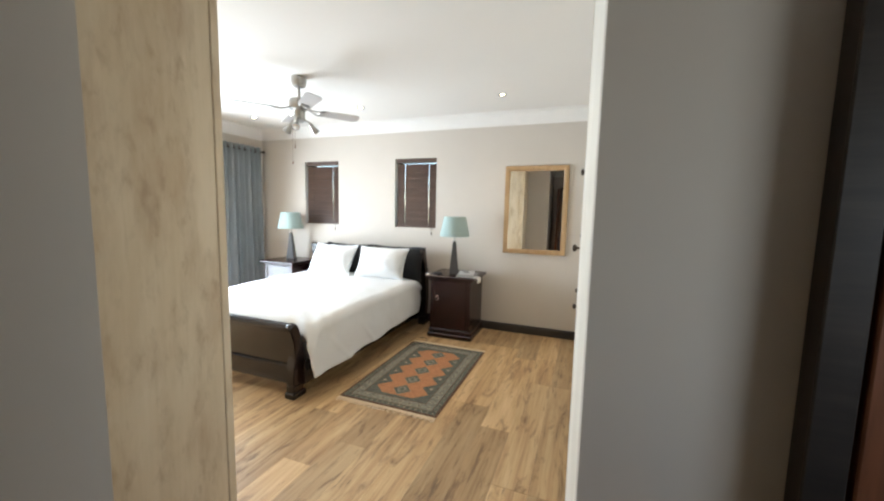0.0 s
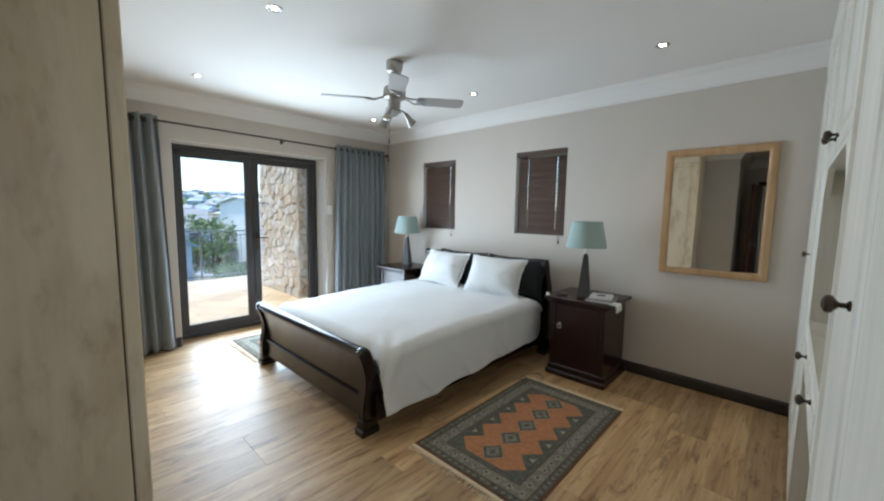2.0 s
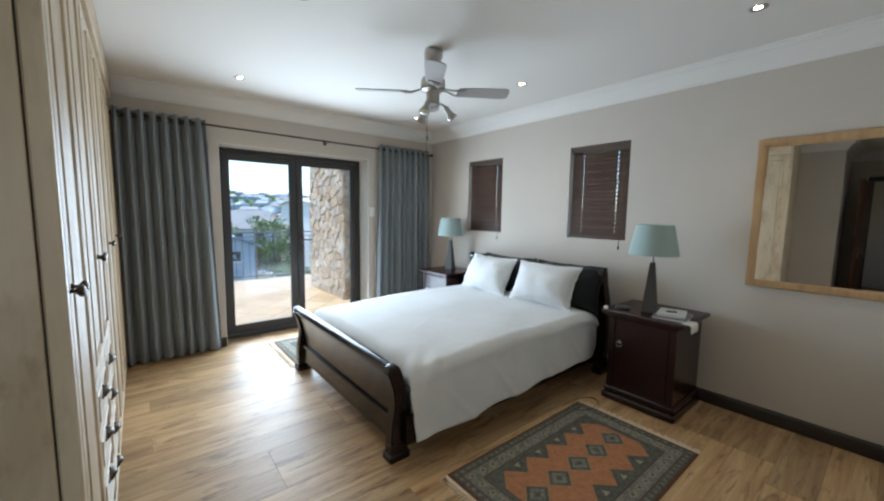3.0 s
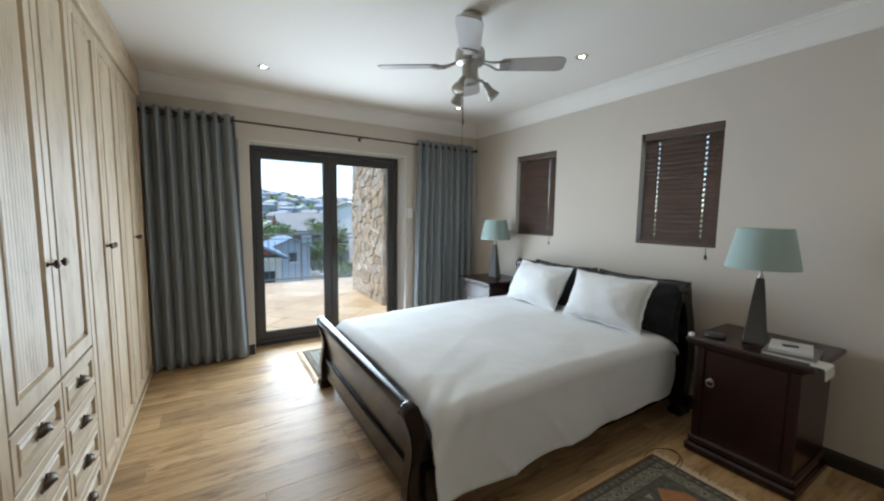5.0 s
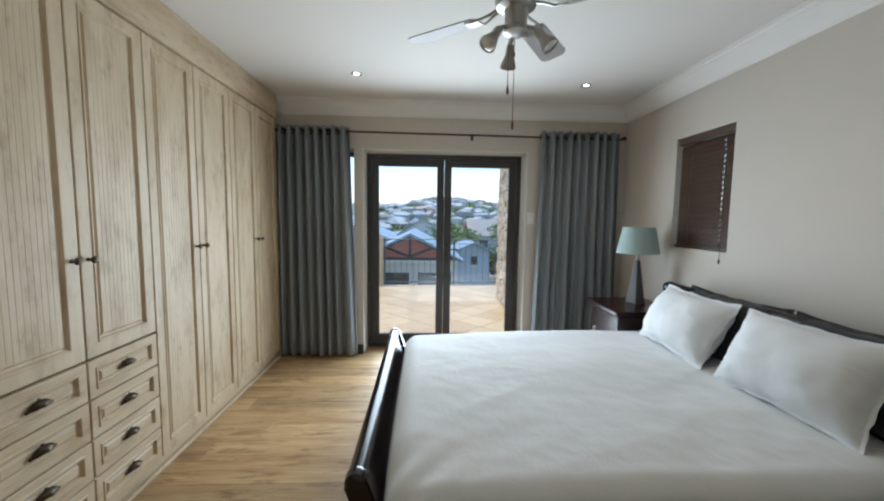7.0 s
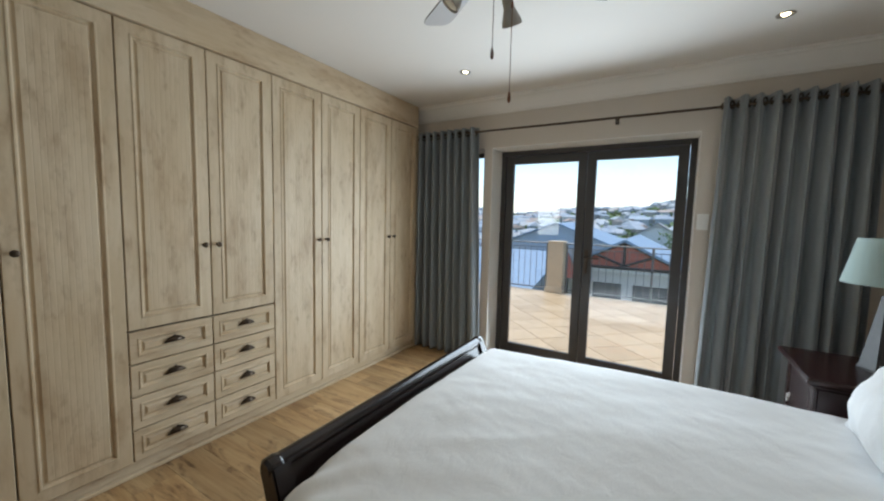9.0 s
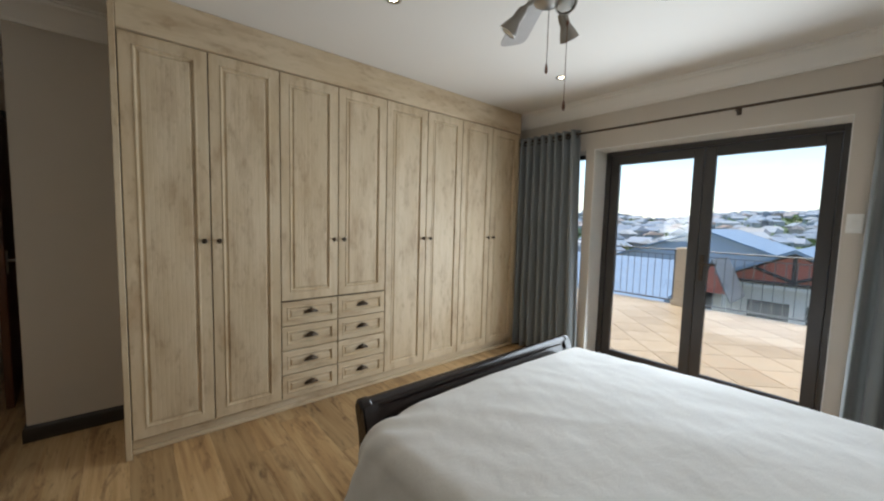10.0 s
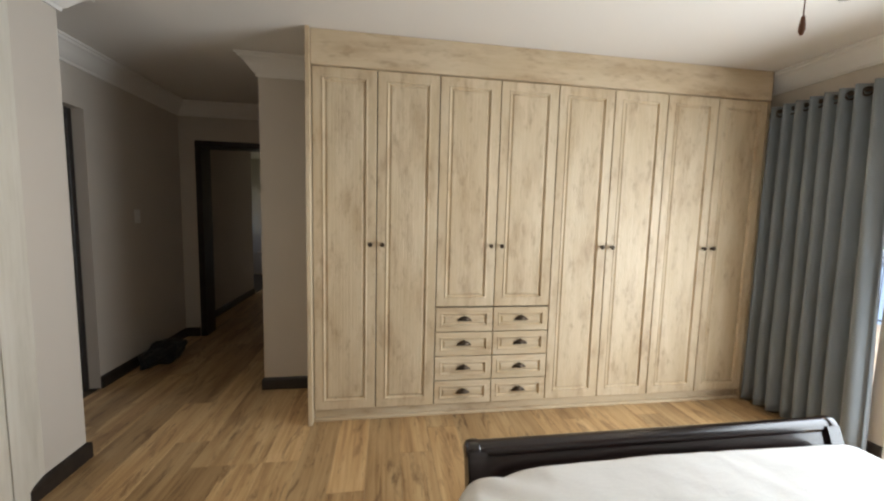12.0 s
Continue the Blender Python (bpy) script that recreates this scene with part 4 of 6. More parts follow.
def curtain(y0, y1, b0, b1, folds, seed, label):
    """An eyelet curtain: deep even folds at the pole, looser and wider at the hem."""
    rnd = random.Random(seed)
    ph = [rnd.uniform(-0.5, 0.5) for _ in range(folds * 2 + 2)]
    amp = [rnd.uniform(0.55, 1.35) for _ in range(folds * 2 + 2)]
    ztop, zbot, nu, nv = RZ + 0.05, 0.018, folds * 18, 30
    cu = thing("curtain", (RX, (y0 + y1) / 2, 0), label, "curtain", "curtains at the terrace door")
    bm = bmesh.new()
    g = []
    for j in range(nv + 1):
        f = j / nv
        z = ztop + (zbot - ztop) * f
        row = []
        for i in range(nu + 1):
            u = i / nu
            q = u * folds
            k = int(q)
            d = 1 - f
            y = (y0 + (y1 - y0) * u) * d + (b0 + (b1 - b0) * u) * f + (0.012 + 0.045 * f) * ph[k] * math.sin(math.pi * (q - k))
            wave = math.sin(2 * math.pi * q + 1.1 * f * ph[k] + 0.9 * f * noise.noise((q * 0.55, seed, 1.5)))
            wave = math.copysign(abs(wave) ** (1 - 0.3 * f), wave)
            a = (0.048 * d + (0.048 * amp[k] + 0.034 * noise.noise((q * 0.7, f * 1.5, seed))) * f)
            row.append(bm.verts.new((a * wave + 0.008 * noise.noise((q, f * 3, seed + 4)) - 0.01 * f, y - (y0 + y1) / 2, z)))
        g.append(row)
    for ra, rb in zip(g, g[1:]):
        for i in range(nu):
            bm.faces.new((ra[i], ra[i + 1], rb[i + 1], rb[i]))
    bmesh.ops.recalc_face_normals(bm, faces=bm.faces)
    cl = part("cloth", bm, M["curtain"], cu)
    so = cl.modifiers.new("thickness", "SOLIDIFY")
    so.thickness = 0.003
    for k in range(folds * 2):
        yy = y0 + (y1 - y0) * (k + 0.0) / (folds * 2) + 0.004 - (y0 + y1) / 2
        slope = 35 if k % 2 == 0 else -35
        part("eyelet", lathe(bmesh.new(), [(0.018, -0.003), (0.029, -0.003), (0.030, 0), (0.029, 0.003), (0.018, 0.003), (0.017, 0), (0.018, -0.003)], seg=18, m=pose(0, yy, RZ, 90, 0, slope)), M["bronze"], cu, "bronze eyelet ring")
    return cu


curtain(2.765, 3.445, 2.755, 3.50, 8, 3, "slate-blue eyelet curtain drawn beside the terrace door")
curtain(5.335, 6.125, 5.30, 6.16, 9, 8, "slate-blue eyelet curtain drawn into the room corner")


# ---- ceiling fan ----
FX, FY = -2.765, 4.548
fan = thing("ceiling_fan", (FX, FY, CEIL), "four-blade silver ceiling fan with three spotlights, at rest", "ceiling fan")
part("canopy", lathe(bmesh.new(), [(0, 0), (0.062, 0), (0.064, -0.012), (0.064, -0.045), (0.052, -0.075), (0.03, -0.088), (0, -0.09)], seg=28), M["nickel"], fan)
part("downrod", tube(bmesh.new(), [(0, 0, -0.08), (0, 0, -0.19)], 0.012, 12), M["nickel"], fan)
part("motor", lathe(bmesh.new(), [(0, -0.172), (0.03, -0.174), (0.075, -0.187), (0.085, -0.202), (0.087, -0.247), (0.08, -0.267), (0.05, -0.280), (0.046, -0.287), (0.046, -0.347), (0.05, -0.352), (0.05, -0.367), (0.03, -0.380), (0, -0.382)], seg=32), M["nickel"], fan)
FAN_TURN, FAN_R, BLADE_Z = 54.0, 0.535, -0.276
bl_bm = bmesh.new()
out = [(0.185, -0.052), (0.22, -0.056), (0.40, -0.062), (FAN_R - 0.05, -0.066), (FAN_R - 0.015, -0.058), (FAN_R, -0.035), (FAN_R, 0.035), (FAN_R - 0.015, 0.058), (FAN_R - 0.05, 0.066), (0.40, 0.062), (0.22, 0.056), (0.185, 0.052), (0.172, 0.03), (0.172, -0.03)]
prism(bl_bm, out, lambda u, v, w: Vector((u, v, w)), -0.003, 0.003)
BLADE = mesh_of("blade", bl_bm, M["blade"])
ir = bmesh.new()
for s in (-1, 1):
    tube(ir, [(0.07, s * 0.012, 0.02), (0.11, s * 0.016, 0.006), (0.15, s * 0.034, -0.006), (0.20, s * 0.036, -0.007)], 0.006, 6)
box(ir, 0.165, 0.225, -0.042, 0.042, -0.009, -0.004, bevel=0.002)
IRON = mesh_of("blade_iron", ir, M["nickel"])
for k in range(4):
    b = linked("blade", BLADE, fan, (0, 0, BLADE_Z))
    b.rotation_euler = (pose(0, 0, 0, 0, 0, FAN_TURN + 90 * k) @ pose(0, 0, 0, -12, 0, 0)).to_euler()
    linked("blade_iron", IRON, b, (0, 0, 0))
M["reflector"] = plain("spot_reflector", (0.7, 0.69, 0.66), 0.2, 0.6)
for k in range(3):
    a = FAN_TURN + 5 + 120 * k
    hm = pose(0, 0, -0.347, 0, 0, a)
    sp = part("spotlight", tube(bmesh.new(), [hm @ Vector(p) for p in ((0.03, 0, 0), (0.075, 0, -0.018), (0.10, 0, -0.045))], 0.009, 8), M["nickel"], fan)
    hd = hm @ pose(0.10, 0, -0.045, 0, 180 - 38, 0)
    part("spot_housing", lathe(bmesh.new(), [(0, -0.022), (0.016, -0.02), (0.019, 0.0), (0.019, 0.022), (0.026, 0.04), (0.034, 0.062), (0.036, 0.075), (0.033, 0.075), (0.028, 0.058), (0, 0.054)], seg=18, m=hd), M["nickel"], sp)
    part("spot_bulb", lathe(bmesh.new(), [(0.031, 0.071), (0.02, 0.076), (0, 0.078)], seg=16, m=hd), M["reflector"], sp, "unlit reflector bulb")
for (x, y, ln, big) in ((-0.035, -0.02, 0.215, 0), (-0.10, 0.02, 0.345, 1)):
    bm = tube(bmesh.new(), [(x, y, -0.345), (x, y, -0.35 - ln)], 0.0014, 5)
    lathe(bm, [(0, -0.35 - ln), (0.003, -0.352 - ln), (0.0055, -0.368 - ln), (0.006, -0.380 - ln), (0.003, -0.389 - ln), (0, -0.390 - ln)], at=(x, y, 0), seg=12)
    if big:
        lathe(bm, [(0, -0.40), (0.003, -0.402), (0.0045, -0.410), (0.003, -0.420), (0, -0.421)], at=(x, y, 0), seg=10)
    part("pull_chain", bm, M["doorwood"], fan, "pull chain with a wooden drop")


# ---- recessed downlights ----
def downlight(x, y):
    d = thing("downlight", (x, y, CEIL), "small lit recessed ceiling downlight in a nickel ring", "downlight", "ceiling downlights")
    part("ring", lathe(bmesh.new(), [(0.019, 0.0), (0.043, 0.0), (0.042, -0.004), (0.034, -0.006), (0.026, -0.002), (0.019, 0.0)], seg=28), M["nickel"], d)
    part("bulb", lathe(bmesh.new(), [(0.019, -0.001), (0.013, -0.003), (0, -0.004)], seg=20), M["bulb"], d, "lit halogen bulb")
    return d


LIGHTS = [(-4.365, 5.53), (-2.79, 5.535), (-1.20, 5.54), (-2.69, 3.62), (-4.265, 3.63), (-1.10, 3.62)]
d0 = downlight(*LIGHTS[0])
for p in LIGHTS[1:]:
    copy_thing(d0, pose(*p, CEIL))
for p in LIGHTS:
    sp = new("downlight_lamp", bpy.data.lights.new("downlight_lamp", "SPOT"))
    sp.data.energy, sp.data.spot_size, sp.data.spot_blend, sp.data.shadow_soft_size = 3.3, radians(120), 1.0, 0.03
    sp.data.color = (1.0, 0.84, 0.64)
    sp.location = (*p, CEIL - 0.012)


# ---- tall cupboard along the east wall: doors, an open niche and drawers ----
cup = thing("tall_cupboard", (EASTC, 4.73, 0), "tall cream fitted cupboard with an open niche and drawers", "cupboard")
o = Vector(cup.location)
CF = EASTC - 0.0        # face of the doors
N0, N1, NZ0, NZ1 = 3.98, 4.92, 0.98, 1.62
part("carcass", local(boxes((CF + 0.021, 0.25, 3.442, N0 - 0.03, 0.08, CEIL - 0.001), (CF + 0.021, 0.25, N1 + 0.03, NORTH - 0.001, 0.08, CEIL - 0.001),
                            (CF + 0.021, 0.25, N0 - 0.03, N1 + 0.03, 0.78, NZ0 - 0.02), (0.1, 0.25, N0 - 0.03, N1 + 0.03, 0.0, 0.78), (CF + 0.021, 0.25, N0 - 0.03, N1 + 0.03, NZ1 + 0.02, CEIL - 0.001), (0.1, 0.25, N0 - 0.03, N1 + 0.03, NZ0 - 0.02, NZ1 + 0.02)), o), M["gap"], cup)
bm = boxes((CF + 0.001, 0.099, N0 - 0.029, N0, NZ0, NZ1), (CF + 0.001, 0.099, N1, N1 + 0.029, NZ0, NZ1), (CF + 0.001, 0.099, N0 - 0.029, N1 + 0.029, NZ0 - 0.019, NZ0), (CF + 0.001, 0.099, N0 - 0.029, N1 + 0.029, NZ1, NZ1 + 0.019), (0.085, 0.099, N0, N1, NZ0, NZ1))
for s, ye in ((1, N0), (-1, N1)):
    prism(bm, [(0, 0), (0.11, 0), (0, -0.11)], lambda u, v, w, s=s, ye=ye: Vector((w, ye + s * u, NZ1 + v)), CF + 0.001, CF + 0.02)
part("niche", local(bm, o), M["cream"], cup, "open niche with clipped upper corners")
part("plinth", local(boxes((CF + 0.04, 0.25, 3.442, N0 - 0.03, 0, 0.079)), o), M["cream"], cup)
part("plinth", local(boxes((CF + 0.04, 0.25, N1 + 0.03, NORTH - 0.001, 0, 0.079)), o), M["cream"], cup)
part("knee_space", local(boxes((CF + 0.001, 0.099, N0 - 0.029, N0 - 0.008, 0, 0.779), (CF + 0.001, 0.099, N1 + 0.008, N1 + 0.029, 0, 0.779), (0.085, 0.099, N0 - 0.008, N1 + 0.008, 0, 0.779)), o), M["cream"], cup, "open knee space under the drawers")
part("pelmet", local(boxes((CF - 0.002, 0.24, 3.442, NORTH - 0.001, DOORTOP + 0.004, CEIL - 0.001), bevel=0.003), o), M["cream"], cup)


def east_front(name, y0, y1, z0, z1, rail, knob_y=None, knob_z=None):
    d = part(name, panel_mesh(y1 - y0 - 0.004, z1 - z0 - 0.004, rail), M["cream"], cup, "", False)
    d.matrix_local = pose(CF - o.x, (y0 + y1) / 2 - o.y, z0, 0, 0, 90)
    if knob_y is not None:
        linked("knob", KNOB, d, (knob_y - (y0 + y1) / 2, 0, knob_z - z0))


yn = [3.444, N0 - 0.03]
east_front("door", yn[0], yn[1], 0.082, DOORTOP, 0.05, 3.57, 1.28)
# invented wedge: replaces the cupboard's shaded end with a pale slope
bm = bmesh.new()
prism(bm, [(PIER[0] - 0.0005, 3.25), (PIER[0] - 0.0005, 3.4415), (CF, 3.4415)], lambda u, v, w: Vector((u, v, w)), 0.002, DOORTOP + 0.003)
bmesh.ops.recalc_face_normals(bm, faces=bm.faces)
part("scribe_strip", local(bm, o), M["cream"], cup, "added cream wedge over the cupboard's dark end")
ym = [N0 - 0.03, (N0 + N1) / 2, N1 + 0.03]
for k in (0, 1):
    east_front("door", ym[k], ym[k + 1], NZ1 + 0.02, DOORTOP, 0.05, ym[1] + (-0.05 if k == 0 else 0.05), NZ1 + 0.07)
for q in (0, 1):
    east_front("drawer", ym[q], ym[q + 1], 0.785, NZ0 - 0.02, 0.03, (ym[q] + ym[q + 1]) / 2, 0.875)
yf = [N1 + 0.03, 5.60, NORTH - 0.002]
east_front("door", yf[0], yf[1], 0.082, DOORTOP, 0.05, yf[1] - 0.05, 1.225)
east_front("door", yf[1], yf[2], 0.082, DOORTOP, 0.05)


# ---- passage doors ----
def lever(bm, x, y, z, s):
    box(bm, x - 0.004, x + 0.004, y - 0.02, y + 0.02, z - 0.09, z + 0.07, bevel=0.002)
    tube(bm, [(x, y, z), (x + s * 0.05, y, z), (x + s * 0.052, y - 0.02, z), (x + s * 0.05, y - 0.11, z)], 0.008, 8)
    return bm


fdo = thing("door_2", ((FD[0] + FD[1]) / 2, 0.79, 0), "dark wooden door frame with a red-brown door standing open", "door", kind="structure")
o = Vector(fdo.location)
part("door_frame", local(boxes((FD[0] - 0.05, FD[0] + 0.012, 0.58, 0.805, 0, FD[2] + 0.05), (FD[1] - 0.012, FD[1] + 0.05, 0.58, 0.805, 0, FD[2] + 0.05), (FD[0] + 0.012, FD[1] - 0.012, 0.58, 0.805, FD[2] - 0.012, FD[2] + 0.05), bevel=0.004), o), M["skirting"], fdo, "dark stained frame")
leaf = part("door_leaf", boxes((-0.02, 0.02, 0, 0.78, 0.008, 2.07), (0.02, 0.026, 0.10, 0.68, 0.2, 0.95), (0.02, 0.026, 0.10, 0.68, 1.08, 1.95), bevel=0.004), M["doorwood"], fdo, "red-brown panelled door leaf, open")
leaf.matrix_local = pose(FD[0] - 0.02 - o.x, 0.83 - o.y, 0, 0, 0, 5)
bm = lever(lever(bmesh.new(), 0.03, 0.71, 1.03, 1), -0.024, 0.71, 1.03, -1)
part("door_handle", bm, M["nickel"], leaf, "nickel lever handle")

bdo = thing("door_3", (0.30, (BD[0] + BD[1]) / 2, 0), "dark wooden side-room door frame with its door open inwards", "door", kind="structure")
o = Vector(bdo.location)
part("door_frame", local(boxes((0.27, 0.40, BD[0], BD[0] + 0.045, 0, BD[2]), (0.125, 0.205, BD[1] - 0.01, PIER[1] - 0.002, 0, BD[2] - 0.002), (0.27, 0.40, BD[0] + 0.045, BD[1] - 0.03, BD[2] - 0.05, BD[2] - 0.001), bevel=0.004), o), M["skirting"], bdo, "dark stained frame")
leaf = part("door_leaf", boxes((0, 0.76, -0.02, 0.02, 0.008, 2.07), (0.1, 0.66, -0.026, -0.02, 0.2, 0.95), (0.1, 0.66, -0.026, -0.02, 1.08, 1.95), bevel=0.004), M["doorwood"], bdo, "red-brown panelled door leaf, open")
leaf.matrix_local = pose(0.215 - o.x, BD[1] + 0.005 - o.y, 0, 0, 0, -1)


# ---- switches ----
def switch(name, m, label):
    sw = thing(name, (0, 0, 0), label, "light switch")
    part("plate", boxes((-0.037, 0.037, -0.008, 0, -0.06, 0.06), bevel=0.003), M["white_plastic"], sw)
    part("rocker", boxes((-0.012, 0.012, -0.012, -0.008, -0.022, 0.022), bevel=0.002), M["white_plastic"], sw)
    sw.matrix_world = m
    return sw


switch("light_switch", pose(0.19, 1.535, 1.35, 0, 0, -90), "white light switch plate on the passage wall")
switch("light_switch", pose(WEST, 5.275, 1.43, 0, 0, 90), "white light switch plate beside the terrace door")

# a dark crumpled bag on the passage floor
bm = bmesh.new()
bmesh.ops.create_icosphere(bm, subdivisions=4, radius=1.0)
for v in bm.verts:
    p = v.co.copy()
    k = 1 + 0.35 * noise.noise(p * 1.7) + 0.16 * noise.noise(p * 4.3) + 0.06 * noise.noise(p * 9)
    v.co = Vector((p.x * 0.12 * k, p.y * 0.26 * k, max(0.0, 0.07 + p.z * 0.10 * k)))
M["bag"] = fabric("black_canvas", (0.014, 0.015, 0.016), 0.3, 300, 0.8, 0.1, 0.4)
tagged(part("canvas_bag", bm, M["bag"]), "crumpled black canvas bag on the passage floor", "bag").location = (0.045, 1.50, 0.002)


# ---- rugs ----
def rug_mat(name, col, vary):
    m = Mat(name, 0.95, 0, 0.2)
    v = m.coords((1, 1, 1), 2.0)
    knots, stain = m.noise(v, 260, 2), m.noise(v, 38, 3)
    f = m.math("ADD", m.math("MULTIPLY", knots, 0.4), m.math("MULTIPLY", stain, 0.6))
    m.color(m.ramp(f, (0.32, tuple(c * (1 - vary) for c in col)), (0.68, tuple(min(1, c * (1 + vary)) for c in col))))
    m.bump(knots, 0.6, 0.002)
    return m.m


M["rug_field"] = rug_mat("rust_orange_wool", (0.43, 0.20, 0.10), 0.22)
M["rug_dark"] = rug_mat("slate_green_wool", (0.115, 0.12, 0.10), 0.45)
M["rug_grey"] = rug_mat("stone_grey_wool", (0.21, 0.205, 0.17), 0.5)
M["rug_cream"] = rug_mat("cream_wool", (0.36, 0.31, 0.24), 0.15)
M["rug_fringe"] = rug_mat("cream_cotton_fringe", (0.74, 0.60, 0.43), 0.12)
M["rug_brown"] = rug_mat("brown_wool", (0.13, 0.07, 0.045), 0.25)


def rug(x, y, w, ln, label):
    """A knotted rug lying along y: bands of border, a zigzag field, a column of lozenges, fringed ends."""
    r = thing("rug", (x, y, 0), label, "rug", "rugs beside the bed")
    hw, hl = w / 2, ln / 2 - 0.05
    part("base_weave", boxes((-hw, hw, -hl, hl, 0.0005, 0.007), bevel=0.002), M["rug_brown"], r, "brown outer border")

    def flat(name, pieces, mat, z0, z1, lab=""):
        bm = bmesh.new()
        for p in pieces:
            prism(bm, p, lambda u, v, q: Vector((u, v, q)), z0, z1)
        return part(name, bm, M[mat], r, lab, False)

    def rect(a, b, c, d):
        return [(a, c), (b, c), (b, d), (a, d)]

    def ring(i0, i1):
        return [rect(-hw + i0, hw - i0, -hl + i0, -hl + i1), rect(-hw + i0, hw - i0, hl - i1, hl - i0), rect(-hw + i0, -hw + i1, -hl + i1, hl - i1), rect(hw - i1, hw - i0, -hl + i1, hl - i1)]

    flat("outer_band", ring(0.018, 0.055), "rug_dark", 0.006, 0.0078)
    flat("main_border", ring(0.062, 0.135), "rug_grey", 0.006, 0.0078)
    flat("inner_band", ring(0.142, 0.168), "rug_dark", 0.006, 0.0078)
    # small hooked motifs along the borders
    motif = []
    for off, step, s in ((0.0365, 0.045, 0.011), (0.0985, 0.075, 0.022)):
        n = int((2 * hl - 2 * off) / step)
        for k in range(n + 1):
            yy = -hl + off + (2 * hl - 2 * off) * k / n
            for sx in (-1, 1):
                motif.append((sx * (hw - off), yy, s))
        n = int((2 * hw - 2 * off) / step)
        for k in range(1, n):
            xx = -hw + off + (2 * hw - 2 * off) * k / n
            for sy in (-1, 1):
                motif.append((xx, sy * (hl - off), s))
    flat("border_pattern", [[(a - s, b), (a, b - s), (a + s, b), (a, b + s)] for a, b, s in motif], "rug_cream", 0.0076, 0.0084)["kind"] = "stuff"
    flat("border_pattern", [[(a - s * 0.62, b), (a, b - s * 0.62), (a + s * 0.62, b), (a, b + s * 0.62)] for a, b, s in motif], "rug_dark", 0.0083, 0.0090)["kind"] = "stuff"
    # field with stepped edges, on a dark inner ground
    fx, fy, k = hw - 0.17, hl - 0.17, 5
    flat("inner_ground", [rect(-fx, fx, -fy, fy)], "rug_dark", 0.006, 0.0076)
    n = k * 2
    right = [(fx - 0.005 if i % 2 == 1 else fx - 0.095, -fy + 2 * fy * i / n) for i in range(1, n)]
    poly = [(-fx + 0.10, -fy + 0.004), (fx - 0.10, -fy + 0.004)] + right + [(fx - 0.10, fy - 0.004), (-fx + 0.10, fy - 0.004)] + [(-a, b) for a, b in right[::-1]]
    flat("field", [poly], "rug_field", 0.0074, 0.0086, "rust-orange zigzag field")
    dia = [(0, -fy + 2 * fy * (i + 0.5) / k) for i in range(k)]
    lz = lambda c, a, b: [(c[0] - a, c[1]), (c[0], c[1] - b), (c[0] + a, c[1]), (c[0], c[1] + b)]
    for a, b, mat, z in ((0.076, fy / k * 0.90, "rug_cream", 0.0092), (0.073, fy / k * 0.86, "rug_dark", 0.0098), (0.05, fy / k * 0.6, "rug_grey", 0.0104), (0.02, fy / k * 0.24, "rug_dark", 0.0110)):
        for c in dia:
            flat("lozenge", [lz(c, a, b)], mat, z - 0.0012, z)
    tri = []
    for i in range(1, k):
        yy = -fy + 2 * fy * i / k
        for s in (-1, 1):
            tri.append([(s * (fx - 0.008), yy - 0.022), (s * (fx - 0.008), yy + 0.022), (s * (fx - 0.042), yy)])
    for t in tri:
        flat("side_triangle", [t if t[0][0] > 0 else t[::-1]], "rug_cream", 0.0084, 0.0090)
    # fringe
    rnd = random.Random(int(abs(x) * 100))
    bm = bmesh.new()
    for s in (-1, 1):
        box(bm, -hw + 0.003, hw - 0.003, s * hl - 0.004, s * hl + 0.026 * s + 0.004, 0.0008, 0.006)
        for i in range(110):
            xx = -hw + w * (i + 0.5) / 110
            l2 = rnd.uniform(0.042, 0.062)
            dx = rnd.uniform(-0.012, 0.012)
            box(bm, xx - 0.0034, xx + 0.0034, min(s * hl, s * (hl + l2)), max(s * hl, s * (hl + l2)), 0.0008, 0.0035)
            for v in bm.verts[-8:]:
                v.co.x += dx * (abs(v.co.y) - hl) / 0.05
    fr = part("fringe", bm, M["rug_fringe"], r, "cream knotted fringe", False)
    fr["kind"] = "stuff"
    return r


rug1 = rug(-1.665, 4.793, 0.80, 1.41, "rust-orange and grey patterned wool rug on the floor")
rug2 = copy_thing(rug1, pose(-4.42, 4.62, 0))


# ---- terrace ----
def clip_poly(poly, x0, x1, y0, y1):
    """The part of a polygon inside a rectangle."""
    for ax, lim, keep in ((0, x0, 1), (0, x1, -1), (1, y0, 1), (1, y1, -1)):
        res = []
        for i, p in enumerate(poly):
            q = poly[(i + 1) % len(poly)]
            ip, iq = (p[ax] - lim) * keep >= 0, (q[ax] - lim) * keep >= 0
            if ip:
                res.append(p)
            if ip != iq:
                t = (lim - p[ax]) / (q[ax] - p[ax])
                res.append((p[0] + (q[0] - p[0]) * t, p[1] + (q[1] - p[1]) * t))
        poly = res
        if len(poly) < 3:
            return []
    return poly


